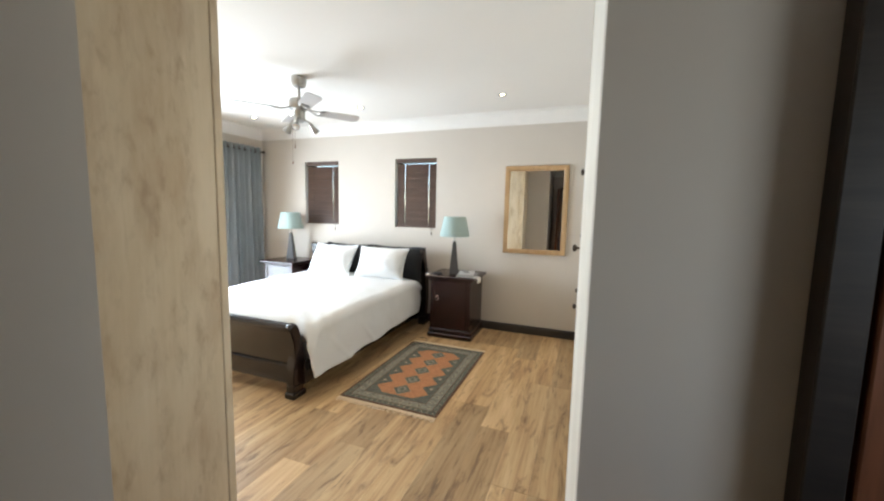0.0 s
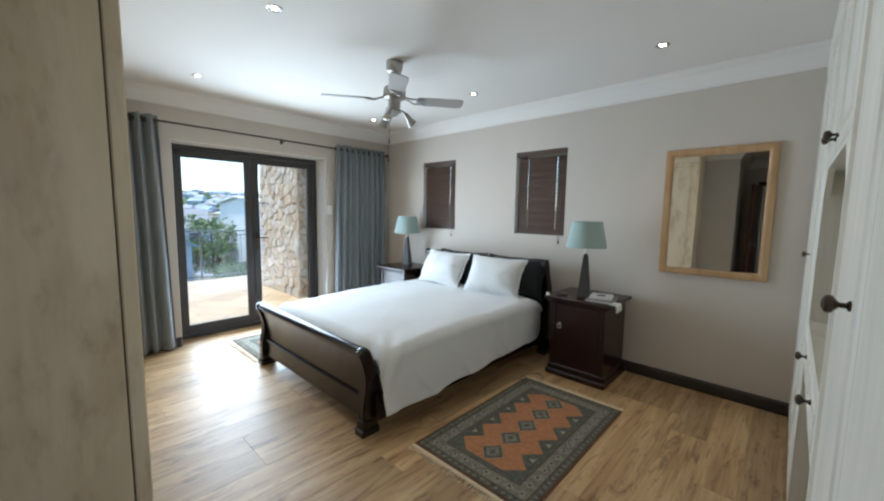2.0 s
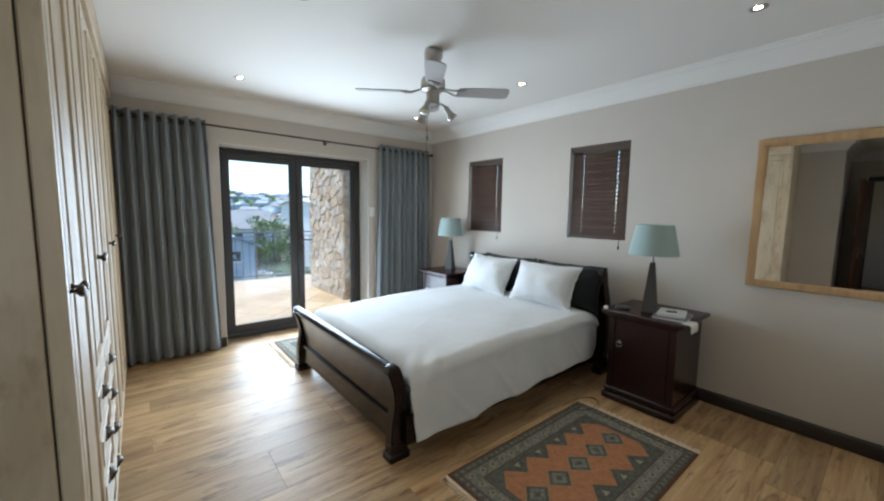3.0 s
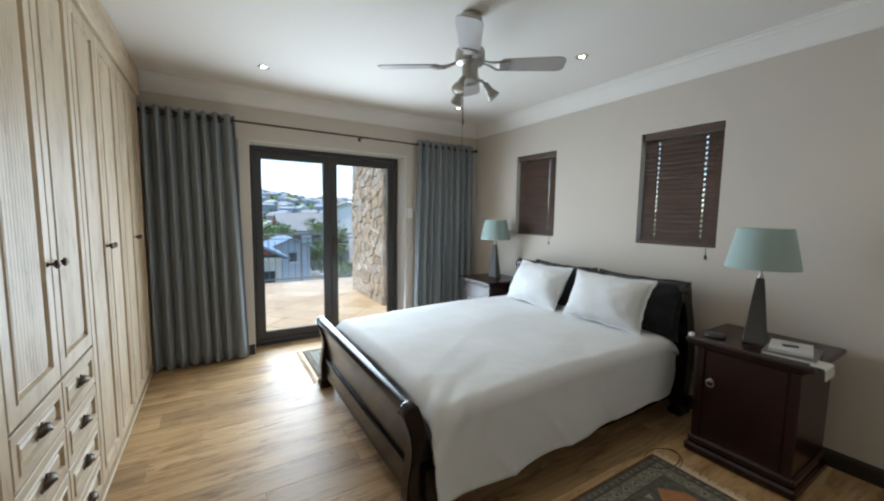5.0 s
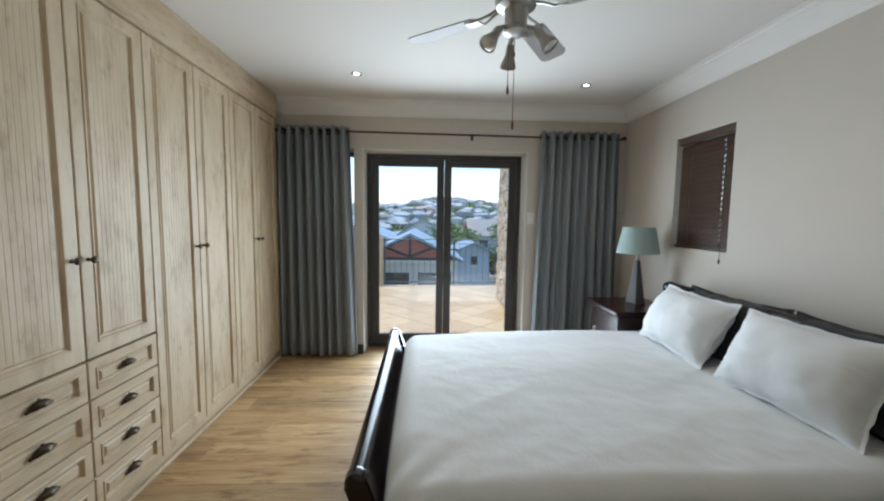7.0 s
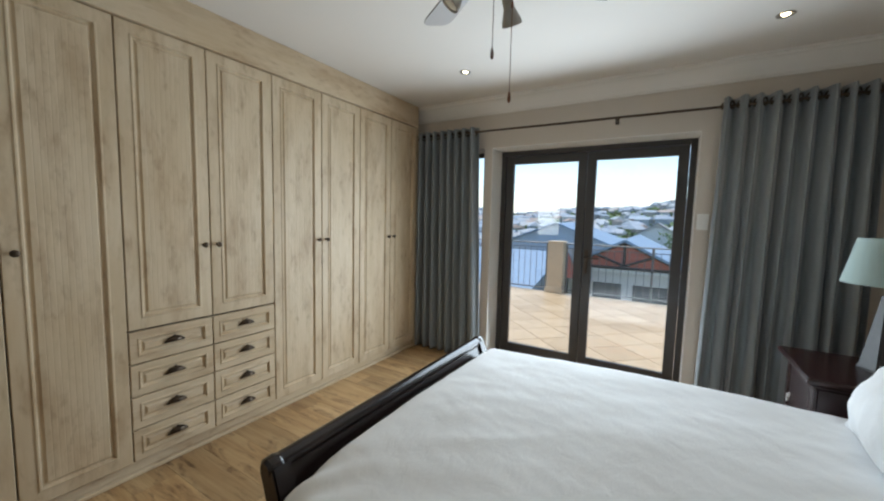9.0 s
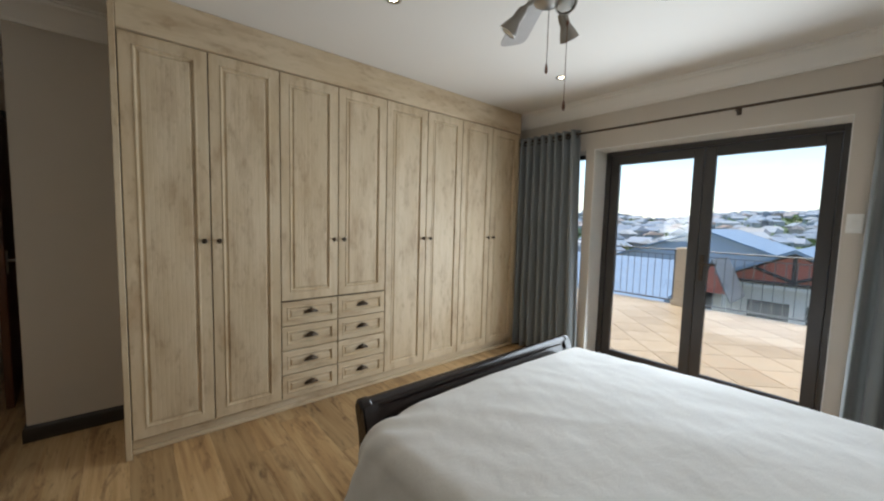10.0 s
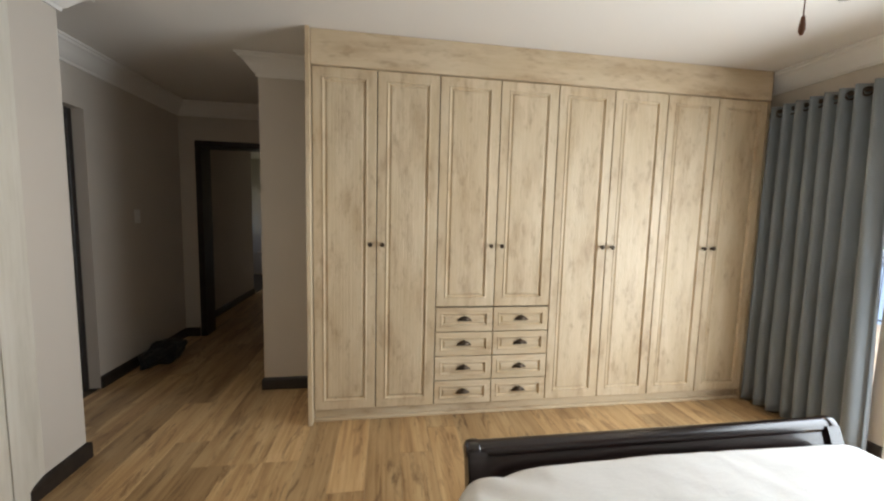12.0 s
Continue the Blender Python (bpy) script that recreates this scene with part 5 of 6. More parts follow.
TZ, TX = -0.06, -9.42
m = Mat("tan_ceramic_tile", 0.45)
v = m.coords((1, 1, 1), 7.0)
f = m.math("ADD", m.math("MULTIPLY", m.noise(v, 3.0, 4), 0.5), m.math("ADD", m.math("MULTIPLY", m.noise(v, 40, 3), 0.2), m.math("MULTIPLY", m.info.outputs["Random"], 0.3)))
m.color(m.ramp(f, (0.25, (0.40, 0.29, 0.17)), (0.5, (0.50, 0.38, 0.24)), (0.75, (0.58, 0.46, 0.31))))
m.bump(m.noise(v, 60, 3), 0.1, 0.001)
M["tile"] = m.m
M["grout"] = plain("grey_grout", (0.40, 0.33, 0.245), 0.9, 0, 0.15, 20)
terrace = structure("terrace", boxes((TX, -5.33, -3.0, 12.0, -0.35, TZ - 0.008)), M["grout"], "terrace paved with tan ceramic tiles laid diagonally", "terrace")


M["render_cream"] = plain("cream_masonry_paint", (0.60, 0.50, 0.36), 0.8, 0, 0.06, 10, 0.2)
M["steel"] = plain("galvanised_grey_steel", (0.17, 0.18, 0.19), 0.45, 0.4, 0.1, 30)
stub = thing("balustrade_pier", (TX + 0.02, 3.11, TZ), "short cream masonry pier in the balustrade", "pier")
part("shaft", boxes((-0.14, 0.14, -0.155, 0.155, 0.12, 1.04), bevel=0.01), M["render_cream"], stub)
bm = boxes((-0.17, 0.17, -0.185, 0.185, 0.0, 0.09), bevel=0.01)
box(bm, -0.155, 0.155, -0.17, 0.17, 0.09, 0.125, bevel=0.01)
part("base", bm, M["render_cream"], stub)
part("cap", boxes((-0.15, 0.15, -0.165, 0.165, 1.04, 1.06), bevel=0.006), M["render_cream"], stub)


def balustrade(y0, y1):
    b = thing("balustrade", (TX + 0.02, (y0 + y1) / 2, TZ), "grey steel balustrade with upright bars at the terrace edge", "balustrade", "terrace balustrades")
    L = (y1 - y0) / 2
    part("top_rail", boxes((-0.03, 0.03, -L, L, 1.0, 1.025), bevel=0.005), M["steel"], b)
    part("under_rail", tube(bmesh.new(), [(0, -L, 0.92), (0, L, 0.92)], 0.009, 6), M["steel"], b)
    part("bottom_rail", boxes((-0.015, 0.015, -L, L, 0.05, 0.075)), M["steel"], b)
    bar = mesh_of("bar", tube(bmesh.new(), [(0, 0, 0.07), (0, 0, 0.92)], 0.006, 6), M["steel"])
    post = mesh_of("post", boxes((-0.02, 0.02, -0.02, 0.02, 0, 1.0), bevel=0.003), M["steel"])
    n = int(2 * L / 0.125)
    for i in range(1, n):
        linked("bar", bar, b, (0, -L + 2 * L * i / n, 0))
    for yy in ([-L + 0.03, L - 0.03] if L < 1.5 else [-L + 0.03, 0, L - 0.03]):
        linked("post", post, b, (0, yy, 0))


balustrade(-2.8, 2.94)
balustrade(3.28, 6.4)
balustrade(6.42, 11.8)

# ---- stone pillar: rubble faces on a core ----
m = Mat("rubble_sandstone", 0.85)
v = m.coords((1, 1, 1), 11.0)
mott = m.noise(v, 9, 5, 0.65)
tone = m.ramp(m.info.outputs["Random"], (0.0, (0.42, 0.31, 0.22)), (0.25, (0.52, 0.42, 0.30)), (0.5, (0.58, 0.50, 0.39)), (0.75, (0.48, 0.41, 0.34)), (1.0, (0.62, 0.56, 0.47)))
m.color(m.mix(0.5, tone, m.ramp(mott, (0.3, (0.62, 0.59, 0.57)), (0.7, (1.15, 1.12, 1.08))), "MULTIPLY"))
m.bump(m.noise(v, 26, 6, 0.7), 0.7, 0.012)
M["stone"] = m.m
M["mortar"] = plain("sandy_mortar", (0.34, 0.28, 0.21), 0.95, 0, 0.15, 30, 0.5)
PX0, PX1, PY0, PY1, PZ1 = -8.00, -6.46, 5.53, 6.20, 3.4
pillar = tagged(part("stone_pillar", boxes((PX0 + 0.03, PX1 - 0.03, PY0 + 0.03, PY1, TZ, PZ1)), M["mortar"], None, "", False), "rubble sandstone pillar standing on the terrace", "pillar")


def stones(width, place, seed):
    """Irregular rubble over a face: cells round scattered centres; place(u, v, d) gives the point d metres proud."""
    rnd = random.Random(seed)
    pts = []
    for k in range(4000):
        p = Vector((rnd.uniform(0, width), rnd.uniform(TZ, PZ1)))
        if all(((p.x - q.x) * 0.85) ** 2 + (p.y - q.y) ** 2 > rnd.uniform(0.085, 0.15) ** 2 for q in pts):
            pts.append(p)
    for p in pts:
        poly = [Vector((0, TZ)), Vector((width, TZ)), Vector((width, PZ1)), Vector((0, PZ1))]
        for q in pts:
            if q is p or (q - p).length > 0.6:
                continue
            n, mid = (q - p), (p + q) / 2
            n = n.normalized()
            res = []
            for a, b in zip(poly, poly[1:] + poly[:1]):
                da, db = (a - mid).dot(n) + 0.006, (b - mid).dot(n) + 0.006
                if da <= 0:
                    res.append(a)
                if (da <= 0) != (db <= 0):
                    res.append(a + (b - a) * (da / (da - db)))
            poly = res
            if len(poly) < 3:
                break
        if len(poly) < 3:
            continue
        bm = bmesh.new()
        d = rnd.uniform(0.026, 0.05)
        c = sum(poly, Vector((0, 0))) / len(poly)
        loops = [[bm.verts.new(place(c.x + (v.x - c.x) * k, c.y + (v.y - c.y) * k, dd)) for v in poly] for k, dd in ((1.0, -0.02), (0.98, d * 0.6), (0.82, d))]
        m2 = len(poly)
        for l0, l1 in zip(loops, loops[1:]):
            for k in range(m2):
                bm.faces.new((l0[k], l0[(k + 1) % m2], l1[(k + 1) % m2], l1[k]))
        bm.faces.new(loops[-1])
        bmesh.ops.recalc_face_normals(bm, faces=bm.faces)
        part("stone", bm, M["stone"], pillar)


stones(PX1 - PX0, lambda u, q, d: Vector((PX0 + u, PY0 + 0.03 - d, q)), 5)
stones(PY1 - PY0, lambda u, q, d: Vector((PX1 - 0.03 + d, PY0 + u, q)), 9)
# outer face of the house over the terrace door
structure("house_fascia", boxes((-5.9, 2.2, -4.0, 6.7, CEIL + 0.12, CEIL + 0.3)), M["reveal"], "flat roof edge over the terrace door", "roof")


# ---- ground, hill and neighbours ----
def hill(x, y):
    """Height of the land: a valley below the terrace and a long low hill beyond."""
    d = -x - 9
    base = -7.0 - 3.5 * math.exp(-((d - 90) / 60) ** 2)
    a = math.atan2(y, max(1.0, d))
    crest = 15.0 + 9.0 * math.exp(-((a - 0.15) / 0.35) ** 2) + 5 * math.sin(a * 9.0 + 1) + 3 * math.sin(a * 23)
    s = min(1.0, max(0.0, (d - 120) / 520))
    s = s * s * (3 - 2 * s)
    return base + s * (crest + 7 + 1.6 * noise.noise((x * 0.02, y * 0.02, 0)))


m = Mat("grass_and_scrub", 0.95)
v = m.coords()
m.color(m.ramp(m.noise(v, 0.06, 6, 0.7), (0.35, (0.09, 0.12, 0.05)), (0.5, (0.15, 0.17, 0.08)), (0.65, (0.24, 0.22, 0.14))))
M["ground"] = m.m
bm = bmesh.new()
xs = [60, 20, -9, -20, -35, -55, -80, -110, -145, -185, -230, -280, -340, -410, -490, -580, -700, -900, -1500, -4000]
ys = [-4000, -1500, -800, -500, -380, -300, -240, -190, -150, -115, -85, -60, -40, -20, 0, 20, 40, 60, 85, 115, 150, 190, 240, 300, 380, 500, 800, 1500, 4000]
g = [[bm.verts.new((x, y, hill(x, y))) for y in ys] for x in xs]
for a, b in zip(g, g[1:]):
    for i in range(len(ys) - 1):
        bm.faces.new((a[i], a[i + 1], b[i + 1], b[i]))
bmesh.ops.recalc_face_normals(bm, faces=bm.faces)
structure("ground", bm, M["ground"], "green valley rising to a low hill", "ground", True)

M["roof_blue"] = plain("blue_grey_roof_sheet", (0.22, 0.31, 0.42), 0.5, 0.1, 0.1, 1.5)
M["roof_grey"] = plain("grey_concrete_roof_tile", (0.24, 0.245, 0.255), 0.8, 0, 0.12, 2)
M["house_white"] = plain("white_house_paint", (0.68, 0.67, 0.64), 0.8, 0, 0.06, 1)
M["house_grey"] = plain("blue_grey_house_paint", (0.38, 0.44, 0.52), 0.8, 0, 0.08, 1)
M["house_beige"] = plain("beige_house_paint", (0.58, 0.57, 0.55), 0.8, 0, 0.08, 1)
M["red_gable"] = plain("red_painted_boards", (0.48, 0.15, 0.11), 0.7, 0, 0.12, 6)
M["timber"] = plain("dark_timber", (0.05, 0.045, 0.045), 0.6, 0, 0.2, 10)
# near-black for windows, and for shade painted into the garage openings
M["shadow_opening"] = plain("dark_glass_and_opening_shade", (0.05, 0.06, 0.07), 0.15)


def gable_roof(bm, x0, x1, y0, y1, ze, zr, along, over, t=0.12):
    """Two sloping slabs; the ridge runs along 'x' or 'y'."""
    if along == "x":
        yc = (y0 + y1) / 2
        for s in (-1, 1):
            ye = yc + s * ((y1 - y0) / 2 + over)
            zz = ze - over * (zr - ze) / ((y1 - y0) / 2)
            prism(bm, [(yc, zr), (ye, zz), (ye, zz + t), (yc, zr + t)], lambda u, v, w: Vector((w, u, v)), x0 - over, x1 + over)
    else:
        xc = (x0 + x1) / 2
        for s in (-1, 1):
            xe = xc + s * ((x1 - x0) / 2 + over)
            zz = ze - over * (zr - ze) / ((x1 - x0) / 2)
            prism(bm, [(xc, zr), (xe, zz), (xe, zz + t), (xc, zr + t)], lambda u, v, w: Vector((u, w, v)), y0 - over, y1 + over)
    return bm


def house(name, x0, x1, y0, y1, z0, ze, zr, along, wall, roof, label, windows=(), chimney=None):
    h = thing(name, ((x0 + x1) / 2, (y0 + y1) / 2, z0), label, "house")
    o = Vector(h.location)
    bm = bmesh.new()
    if along == "x":
        yc = (y0 + y1) / 2
        prism(bm, [(y0, z0), (y1, z0), (y1, ze), (yc, zr), (y0, ze)], lambda u, v, w: Vector((w, u, v)), x0, x1)
    else:
        xc = (x0 + x1) / 2
        prism(bm, [(x0, z0), (x1, z0), (x1, ze), (xc, zr), (x0, ze)], lambda u, v, w: Vector((u, w, v)), y0, y1)
    part("wall", local(bm, o), M[wall], h, "", False)
    rf = part("roof", local(gable_roof(bmesh.new(), x0, x1, y0, y1, ze + 0.02, zr + 0.02, along, 0.35), o), M[roof], h, "", False)
    for (ya, yb, za, zb) in windows:
        w = part("window", local(boxes((x1 - 0.02, x1 + 0.03, ya, yb, za, zb)), o), M["shadow_opening"], h, "dark panel for a window or garage opening", False)
        part("sill", local(boxes((x1, x1 + 0.08, ya - 0.05, yb + 0.05, za - 0.08, za)), o), M["house_white"], w, "", False)
    if chimney:
        cx, cy, cz0, cz1 = chimney
        part("chimney", local(boxes((cx - 0.5, cx + 0.5, cy - 0.6, cy + 0.6, cz0, cz1), (cx - 0.6, cx + 0.6, cy - 0.7, cy + 0.7, cz1 - 0.25, cz1)), o), M["red_gable"], rf, "red chimney", False)
    return h


# the red-gabled house below the terrace
# its two dark panels are garage openings, their shade put in as colour
hr = house("gabled_house", -27, -19, 1.25, 5.75, -8, -0.55, 0.58, "x", "house_beige", "roof_blue", "house with a red timbered gable and a blue-grey roof",
           windows=((3.88, 5.5, -2.6, -1.2), (2.3, 3.45, -2.6, -1.2)))
o = Vector(hr.location)
part("gable_boarding", local(prism(bmesh.new(), [(1.5, -0.47), (5.5, -0.47), (3.5, 0.52)], lambda u, v, w: Vector((w, u, v)), -18.995, -18.93), o), M["red_gable"], hr, "red painted gable boards", False)
for a, b in (((3.5, -0.5), (3.5, 0.5)), ((3.5, -0.42), (2.4, 0.02)), ((3.5, -0.42), (4.6, 0.02)), ((1.2, -0.5), (5.8, -0.5)), ((3.5, 0.56), (5.95, -0.62)), ((3.5, 0.56), (1.05, -0.62))):
    part("brace", local(tube(bmesh.new(), [(-18.88, *a), (-18.88, *b)], 0.06, 6), o), M["timber"], hr, "dark timber brace", False)
part("lintel_band", local(boxes((-18.98, -18.85, 1.2, 5.8, -0.72, -0.6)), o), M["house_white"], hr, "white band under the gable", False)
# small porch roof beside it
pr = thing("porch_roof", (-16.6, 1.75, -8), "small steep porch gable with dark barge boards", "porch")
o = Vector(pr.location)
part("roof", local(gable_roof(bmesh.new(), -18.5, -16.6, 1.25, 2.2, -0.85, 0.25, "x", 0.1, 0.08), o), M["roof_grey"], pr, "", False)
part("gable_boarding", local(prism(bmesh.new(), [(1.3, -0.8), (2.15, -0.8), (1.73, 0.18)], lambda u, v, w: Vector((w, u, v)), -16.6, -16.55), o), M["red_gable"], pr, "red painted gable boards", False)
for y in (1.32, 2.12):
    part("post", local(boxes((-16.68, -16.56, y - 0.06, y + 0.06, -8, -0.8)), o), M["house_beige"], pr, "", False)
# broad blue roof of the next house
house("blue_roofed_house", -25, -12.5, -16, 0.7, -8, -1.55, -0.12, "y", "house_grey", "roof_blue", "low house under a broad blue-grey metal roof")
house("blue_roofed_house", -44, -34, -9, 2.5, -8, -1.0, 1.15, "x", "house_grey", "roof_blue", "house with a steep blue-grey gabled roof behind", windows=((-5, -3.6, -2.6, -1.3),))
house("blue_roofed_house", -52, -42, 1.0, 7.0, -9, -0.6, 1.35, "x", "house_white", "roof_grey", "white house with a grey gabled roof", windows=((2, 3, -2, -1), (4.6, 5.8, -2, -1)))
house("grey_house", -62, -54, 10.8, 17.2, -11, -0.9, 1.25, "y", "house_grey", "roof_grey", "blue-grey double-storey house with a tiled roof", windows=((12, 13.2, -2.8, -1.6), (14.6, 15.8, -2.8, -1.6), (12, 13.2, -6, -4.6)), chimney=(-57, 10.6, -6, 0.5))
house("cottage", -33, -28.5, 6.6, 9.0, -8, -0.95, -0.42, "x", "house_grey", "roof_blue", "small blue-grey gabled outbuilding", windows=((7.6, 8.1, -2.0, -1.35),))
house("white_house", -36, -27, 12.9, 20, -9, 1.9, 2.3, "y", "house_white", "house_white", "white double-storey house with dark windows", windows=((13.3, 14.0, -0.2, 1.0), (13.3, 14.0, -2.8, -1.4), (15.4, 16.6, -0.2, 1.0)))
bw = thing("boundary_wall", (-29, 8.8, -8), "stepped brown boundary wall with white coping", "wall")
o = Vector(bw.location)
for i in range(8):
    ya = 6.4 + i * 0.55
    zt = -1.95 - i * 0.2
    w = part("panel", local(boxes((-29.1, -28.9, ya, ya + 0.56, -8, zt)), o), M["stone"], bw, "", False)
    part("coping", local(boxes((-29.18, -28.82, ya, ya + 0.57, zt, zt + 0.12)), o), M["house_white"], w, "white coping", False)

# trees: a tapered trunk with limbs and a crown of many small leaf clumps
m = Mat("garden_leaves", 0.8)
m.color(m.ramp(m.geo.outputs["Random Per Island"], (0.0, (0.09, 0.14, 0.05)), (0.5, (0.14, 0.21, 0.08)), (1.0, (0.18, 0.26, 0.11))))
M["leaf"] = m.m
M["bark"] = plain("brown_bark", (0.12, 0.085, 0.06), 0.9, 0, 0.3, 8, 0.5)


def tree(x, y, top, spread, seed):
    rnd = random.Random(seed)
    z0 = hill(x, y)
    h = top - z0
    t = thing("tree", (x, y, z0), "leafy green garden tree", "tree", "garden trees")
    bm = tube(bmesh.new(), [(0, 0, -0.2), (0.1, 0.05, h * 0.3), (0.0, 0.1, h * 0.6), (0.05, 0, h * 0.85)], [0.28, 0.2, 0.13, 0.05], 8)
    tips = []
    for k in range(9):
        a, r = rnd.uniform(0, 6.28), spread * rnd.uniform(0.4, 0.8)
        zz = h * rnd.uniform(0.55, 0.95)
        tube(bm, [(0.05, 0.05, h * 0.45), (r * 0.5 * math.cos(a), r * 0.5 * math.sin(a), (h * 0.45 + zz) / 2 + 0.3), (r * math.cos(a), r * math.sin(a), zz)], [0.1, 0.07, 0.03], 6)
        tips.append((r * math.cos(a), r * math.sin(a), zz))
    part("trunk", bm, M["bark"], t)
    tips.append((0, 0, h * 0.9))
    verts, faces = [], []
    for i in range(1500):
        c = rnd.choice(tips)
        q = Vector((rnd.gauss(0, 1), rnd.gauss(0, 1), rnd.gauss(0, 0.75))) * spread * 0.24 + Vector(c)
        q.z = min(q.z, h)
        n = Vector((rnd.uniform(-1, 1), rnd.uniform(-1, 1), rnd.uniform(-0.3, 1))).normalized()
        u = n.orthogonal().normalized() * rnd.uniform(0.10, 0.22)
        w = n.cross(u).normalized() * rnd.uniform(0.07, 0.14)
        b = len(verts)
        verts += [q - u, q - w * 0.8 + n * 0.03, q + u, q + w + n * 0.03]
        faces.append((b, b + 1, b + 2, b + 3))
    me = bpy.data.meshes.new("crown")
    me.from_pydata([tuple(p) for p in verts], [], faces)
    me.materials.append(M["leaf"])
    cr = new("crown", me)
    cr.parent = t


for args in ((-34, 11.6, 0.95, 2.0, 1), (-33, 9.9, -0.9, 1.2, 6), (-36, 5.6, 1.0, 2.2, 2), (-39, 8.0, 0.5, 1.6, 3), (-46, 9.2, 0.6, 2.2, 4), (-26, 10.6, -1.9, 1.1, 5), (-70, 22, 0.5, 3.5, 7), (-75, 4, -0.5, 3.5, 8), (-80, -14, -0.8, 3.5, 9)):
    tree(*args)

# the far hillside: hundreds of small houses, and scrub between them
rnd = random.Random(21)
# pale blue-grey tones put the distance haze into the houses' base colour
m = Mat("far_house_haze_tones", 0.8)
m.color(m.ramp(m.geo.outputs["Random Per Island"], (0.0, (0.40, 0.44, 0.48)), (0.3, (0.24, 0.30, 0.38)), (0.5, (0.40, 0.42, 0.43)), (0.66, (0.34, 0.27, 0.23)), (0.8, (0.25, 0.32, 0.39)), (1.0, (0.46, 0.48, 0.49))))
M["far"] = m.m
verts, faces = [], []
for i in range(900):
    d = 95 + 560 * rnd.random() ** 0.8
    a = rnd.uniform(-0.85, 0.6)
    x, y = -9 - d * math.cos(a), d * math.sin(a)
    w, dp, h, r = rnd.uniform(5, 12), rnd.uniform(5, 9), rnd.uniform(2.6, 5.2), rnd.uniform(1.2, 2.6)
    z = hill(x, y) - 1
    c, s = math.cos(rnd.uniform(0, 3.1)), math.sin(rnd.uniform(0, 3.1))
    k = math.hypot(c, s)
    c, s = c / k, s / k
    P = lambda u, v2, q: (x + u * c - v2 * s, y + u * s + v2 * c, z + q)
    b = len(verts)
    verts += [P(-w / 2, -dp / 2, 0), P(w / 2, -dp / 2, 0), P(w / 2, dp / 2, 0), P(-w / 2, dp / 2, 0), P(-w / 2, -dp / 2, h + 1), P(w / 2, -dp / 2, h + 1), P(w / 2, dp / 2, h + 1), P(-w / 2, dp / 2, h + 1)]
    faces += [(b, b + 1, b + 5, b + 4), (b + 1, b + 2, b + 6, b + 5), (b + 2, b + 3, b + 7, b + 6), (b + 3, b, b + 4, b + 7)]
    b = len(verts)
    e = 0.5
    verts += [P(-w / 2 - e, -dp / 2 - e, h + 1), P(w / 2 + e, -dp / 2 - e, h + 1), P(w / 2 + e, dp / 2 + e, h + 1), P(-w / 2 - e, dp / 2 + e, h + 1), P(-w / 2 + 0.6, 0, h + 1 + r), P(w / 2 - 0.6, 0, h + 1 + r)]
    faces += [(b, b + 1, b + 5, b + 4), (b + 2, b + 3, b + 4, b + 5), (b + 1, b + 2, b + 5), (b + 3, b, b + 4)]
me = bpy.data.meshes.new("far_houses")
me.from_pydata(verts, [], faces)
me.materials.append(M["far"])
tagged(new("far_houses", me), "hundreds of small houses on the far hillside, haze in their colour", "houses", kind="stuff")
verts, faces = [], []
for i in range(4200):
    d = 70 + 600 * rnd.random() ** 0.8
    a = rnd.uniform(-0.85, 0.6)
    x, y = -9 - d * math.cos(a), d * math.sin(a)
    z, r = hill(x, y), rnd.uniform(1.0, 2.8)
    for k in range(5):
        q = Vector((x + rnd.gauss(0, r * 0.6), y + rnd.gauss(0, r * 0.6), z + r * rnd.uniform(0.2, 1.2)))
        u = Vector((rnd.uniform(-1, 1), rnd.uniform(-1, 1), rnd.uniform(-0.4, 0.4))).normalized() * r * 0.8
        w = Vector((0, 0, 1)).cross(u).normalized() * r * 0.4 + Vector((0, 0, r * 0.5))
        b = len(verts)
        verts += [tuple(q - u), tuple(q - w), tuple(q + u), tuple(q + w)]
        faces.append((b, b + 1, b + 2, b + 3))
me = bpy.data.meshes.new("far_scrub")
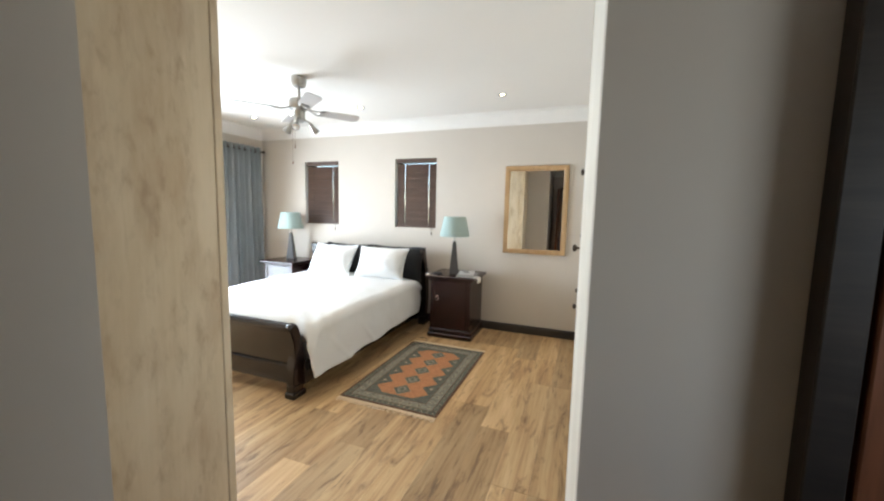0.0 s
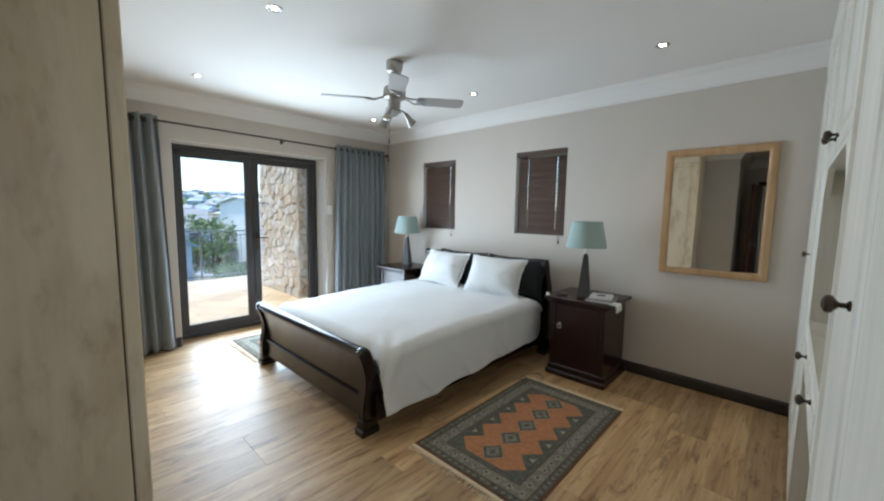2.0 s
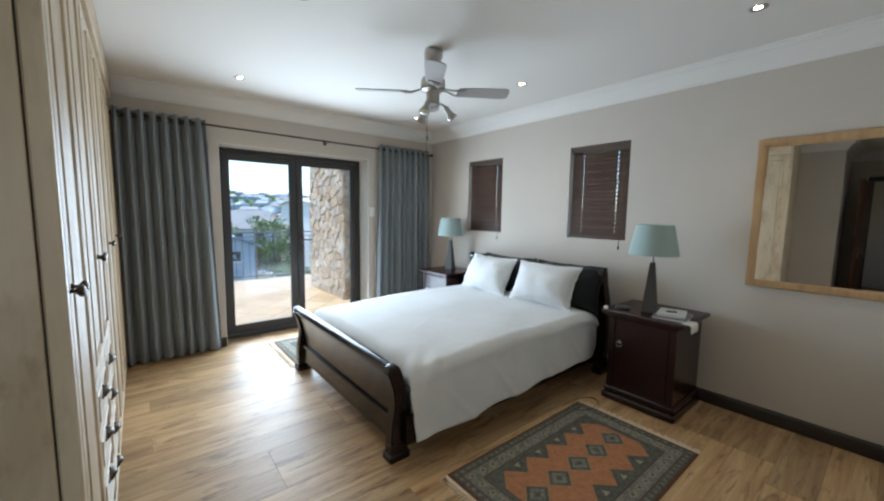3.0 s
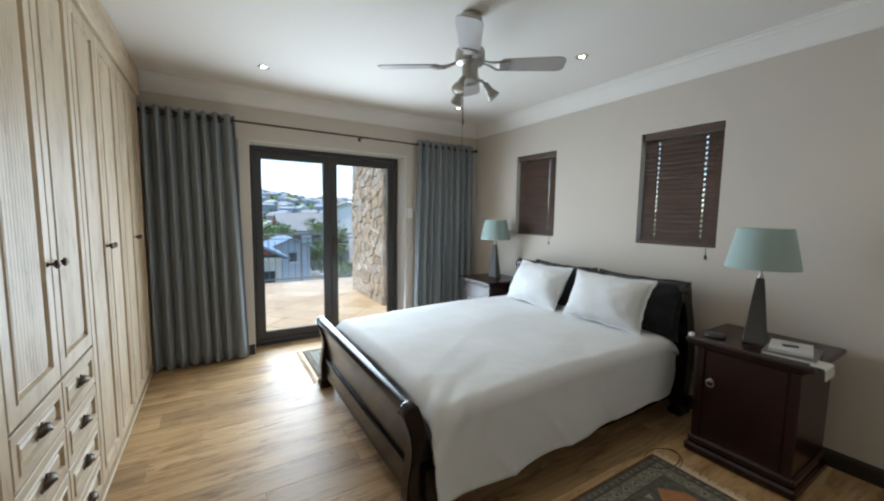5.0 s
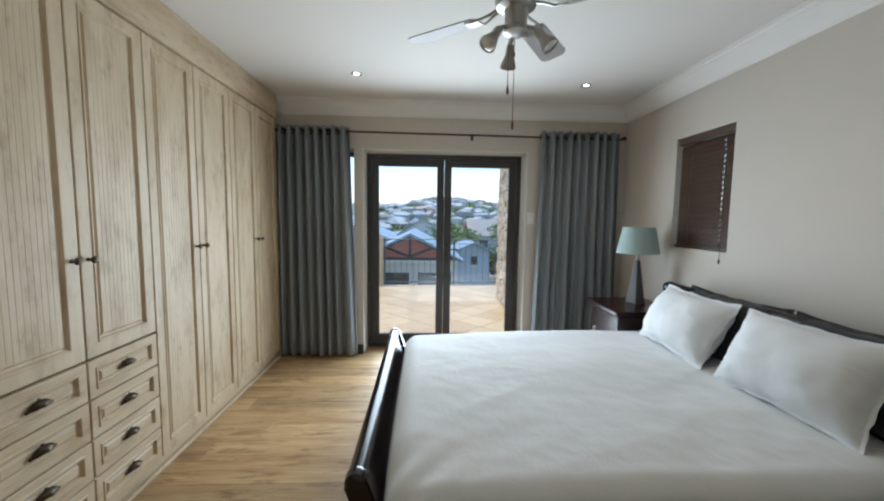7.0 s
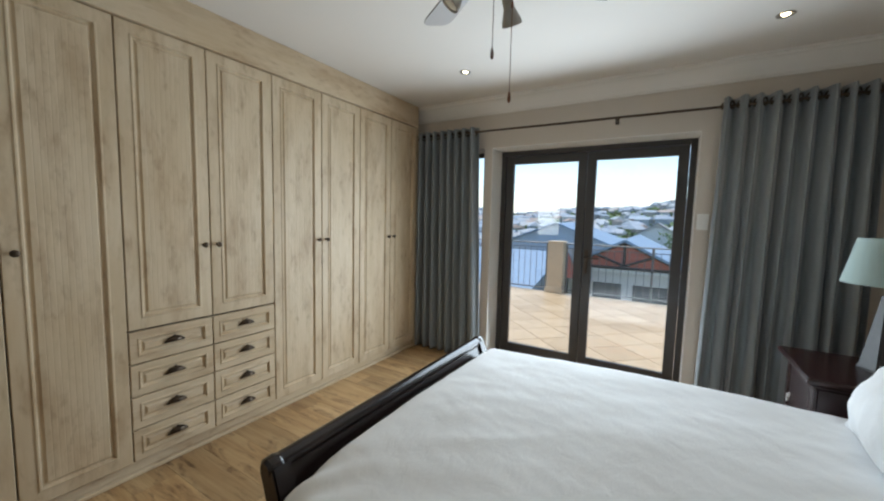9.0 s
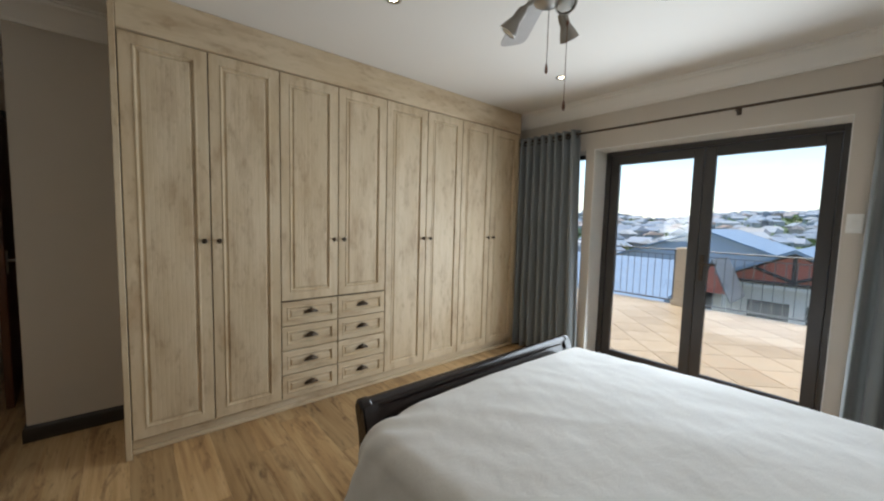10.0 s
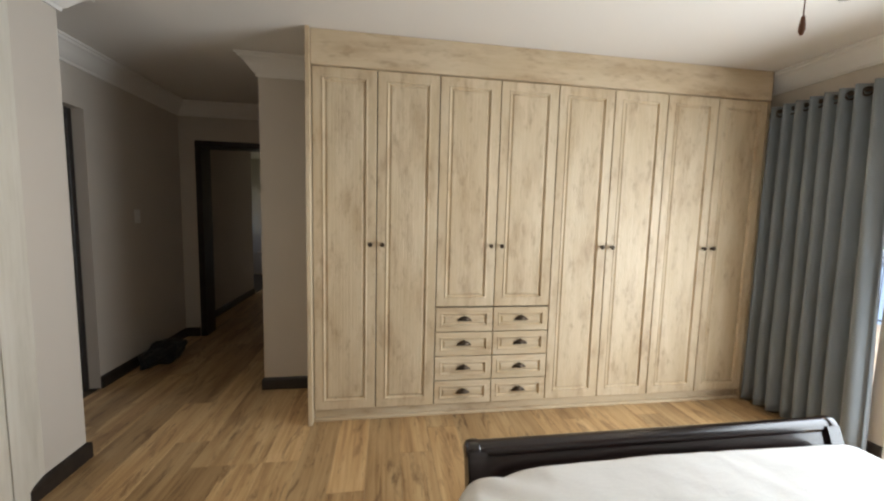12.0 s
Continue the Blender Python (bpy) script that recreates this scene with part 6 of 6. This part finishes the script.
me.from_pydata(verts, [], faces)
me.materials.append(M["leaf"])
tagged(new("far_scrub", me), "scattered green trees between the far houses", "trees", kind="stuff")

# ---- planks (last: many pieces) ----
PW, PL, rng = 0.193, 1.285, random.Random(4)
pm = {}


def plank_mesh(ln):
    key = round(ln, 4)
    if key not in pm:
        bm = bmesh.new()
        box(bm, 0.0003, PW - 0.0003, 0.0004, key - 0.0004, -0.012, 0.0, bevel=0.0009)
        pm[key] = mesh_of("plank", bm, M["plank"], False)
    return pm[key]


for i in range(28):
    x = 0.20 - PW * (i + 1)
    y = -2.0 - rng.choice((0.0, 0.25, 0.5, 0.75, 1.0))
    lowest = 0.6 if x < -0.9 else -3.0
    while y < NORTH:
        a, b = max(y, lowest), min(y + PL, NORTH)
        hidden = (x + PW < -1.6 and b < 2.6) or b <= a + 0.02
        if x + PW < -1.6 and a < 2.6 < b:
            a = 2.6
        if not hidden:
            ob = new("plank", plank_mesh(b - a))
            ob.location = (x, a, 0)
            ob.parent = floor
        y += PL


# ---- terrace tiles, laid diagonally ----
TS = 0.42
tile_full = None
ux, uy = Vector((1, 1)).normalized(), Vector((-1, 1)).normalized()
for i in range(-20, 40):
    for j in range(-20, 60):
        c = Vector((TX, 0.2)) + ux * (i * TS) + uy * (j * TS)
        hs = TS / 2 - 0.004
        poly = [tuple(c + ux * a * hs + uy * b * hs) for a, b in ((-1, -1), (1, -1), (1, 1), (-1, 1))]
        cl = clip_poly(poly, TX + 0.01, -5.34, -0.6, 8.2)
        if len(cl) < 3:
            continue
        whole = len(cl) == 4 and all((Vector(p) - Vector(q)).length < 1e-6 for p, q in zip(cl, poly))
        if whole and tile_full:
            t = new("tile", tile_full)
        else:
            bm = bmesh.new()
            prism(bm, [(p[0] - c.x, p[1] - c.y) for p in cl], lambda u, v, w: Vector((u, v, w)), TZ - 0.012, TZ)
            me = mesh_of("tile", bm, M["tile"], False)
            if whole:
                tile_full = me
            t = new("tile", me)
        t.location = (c.x, c.y, 0)
        t.parent = terrace
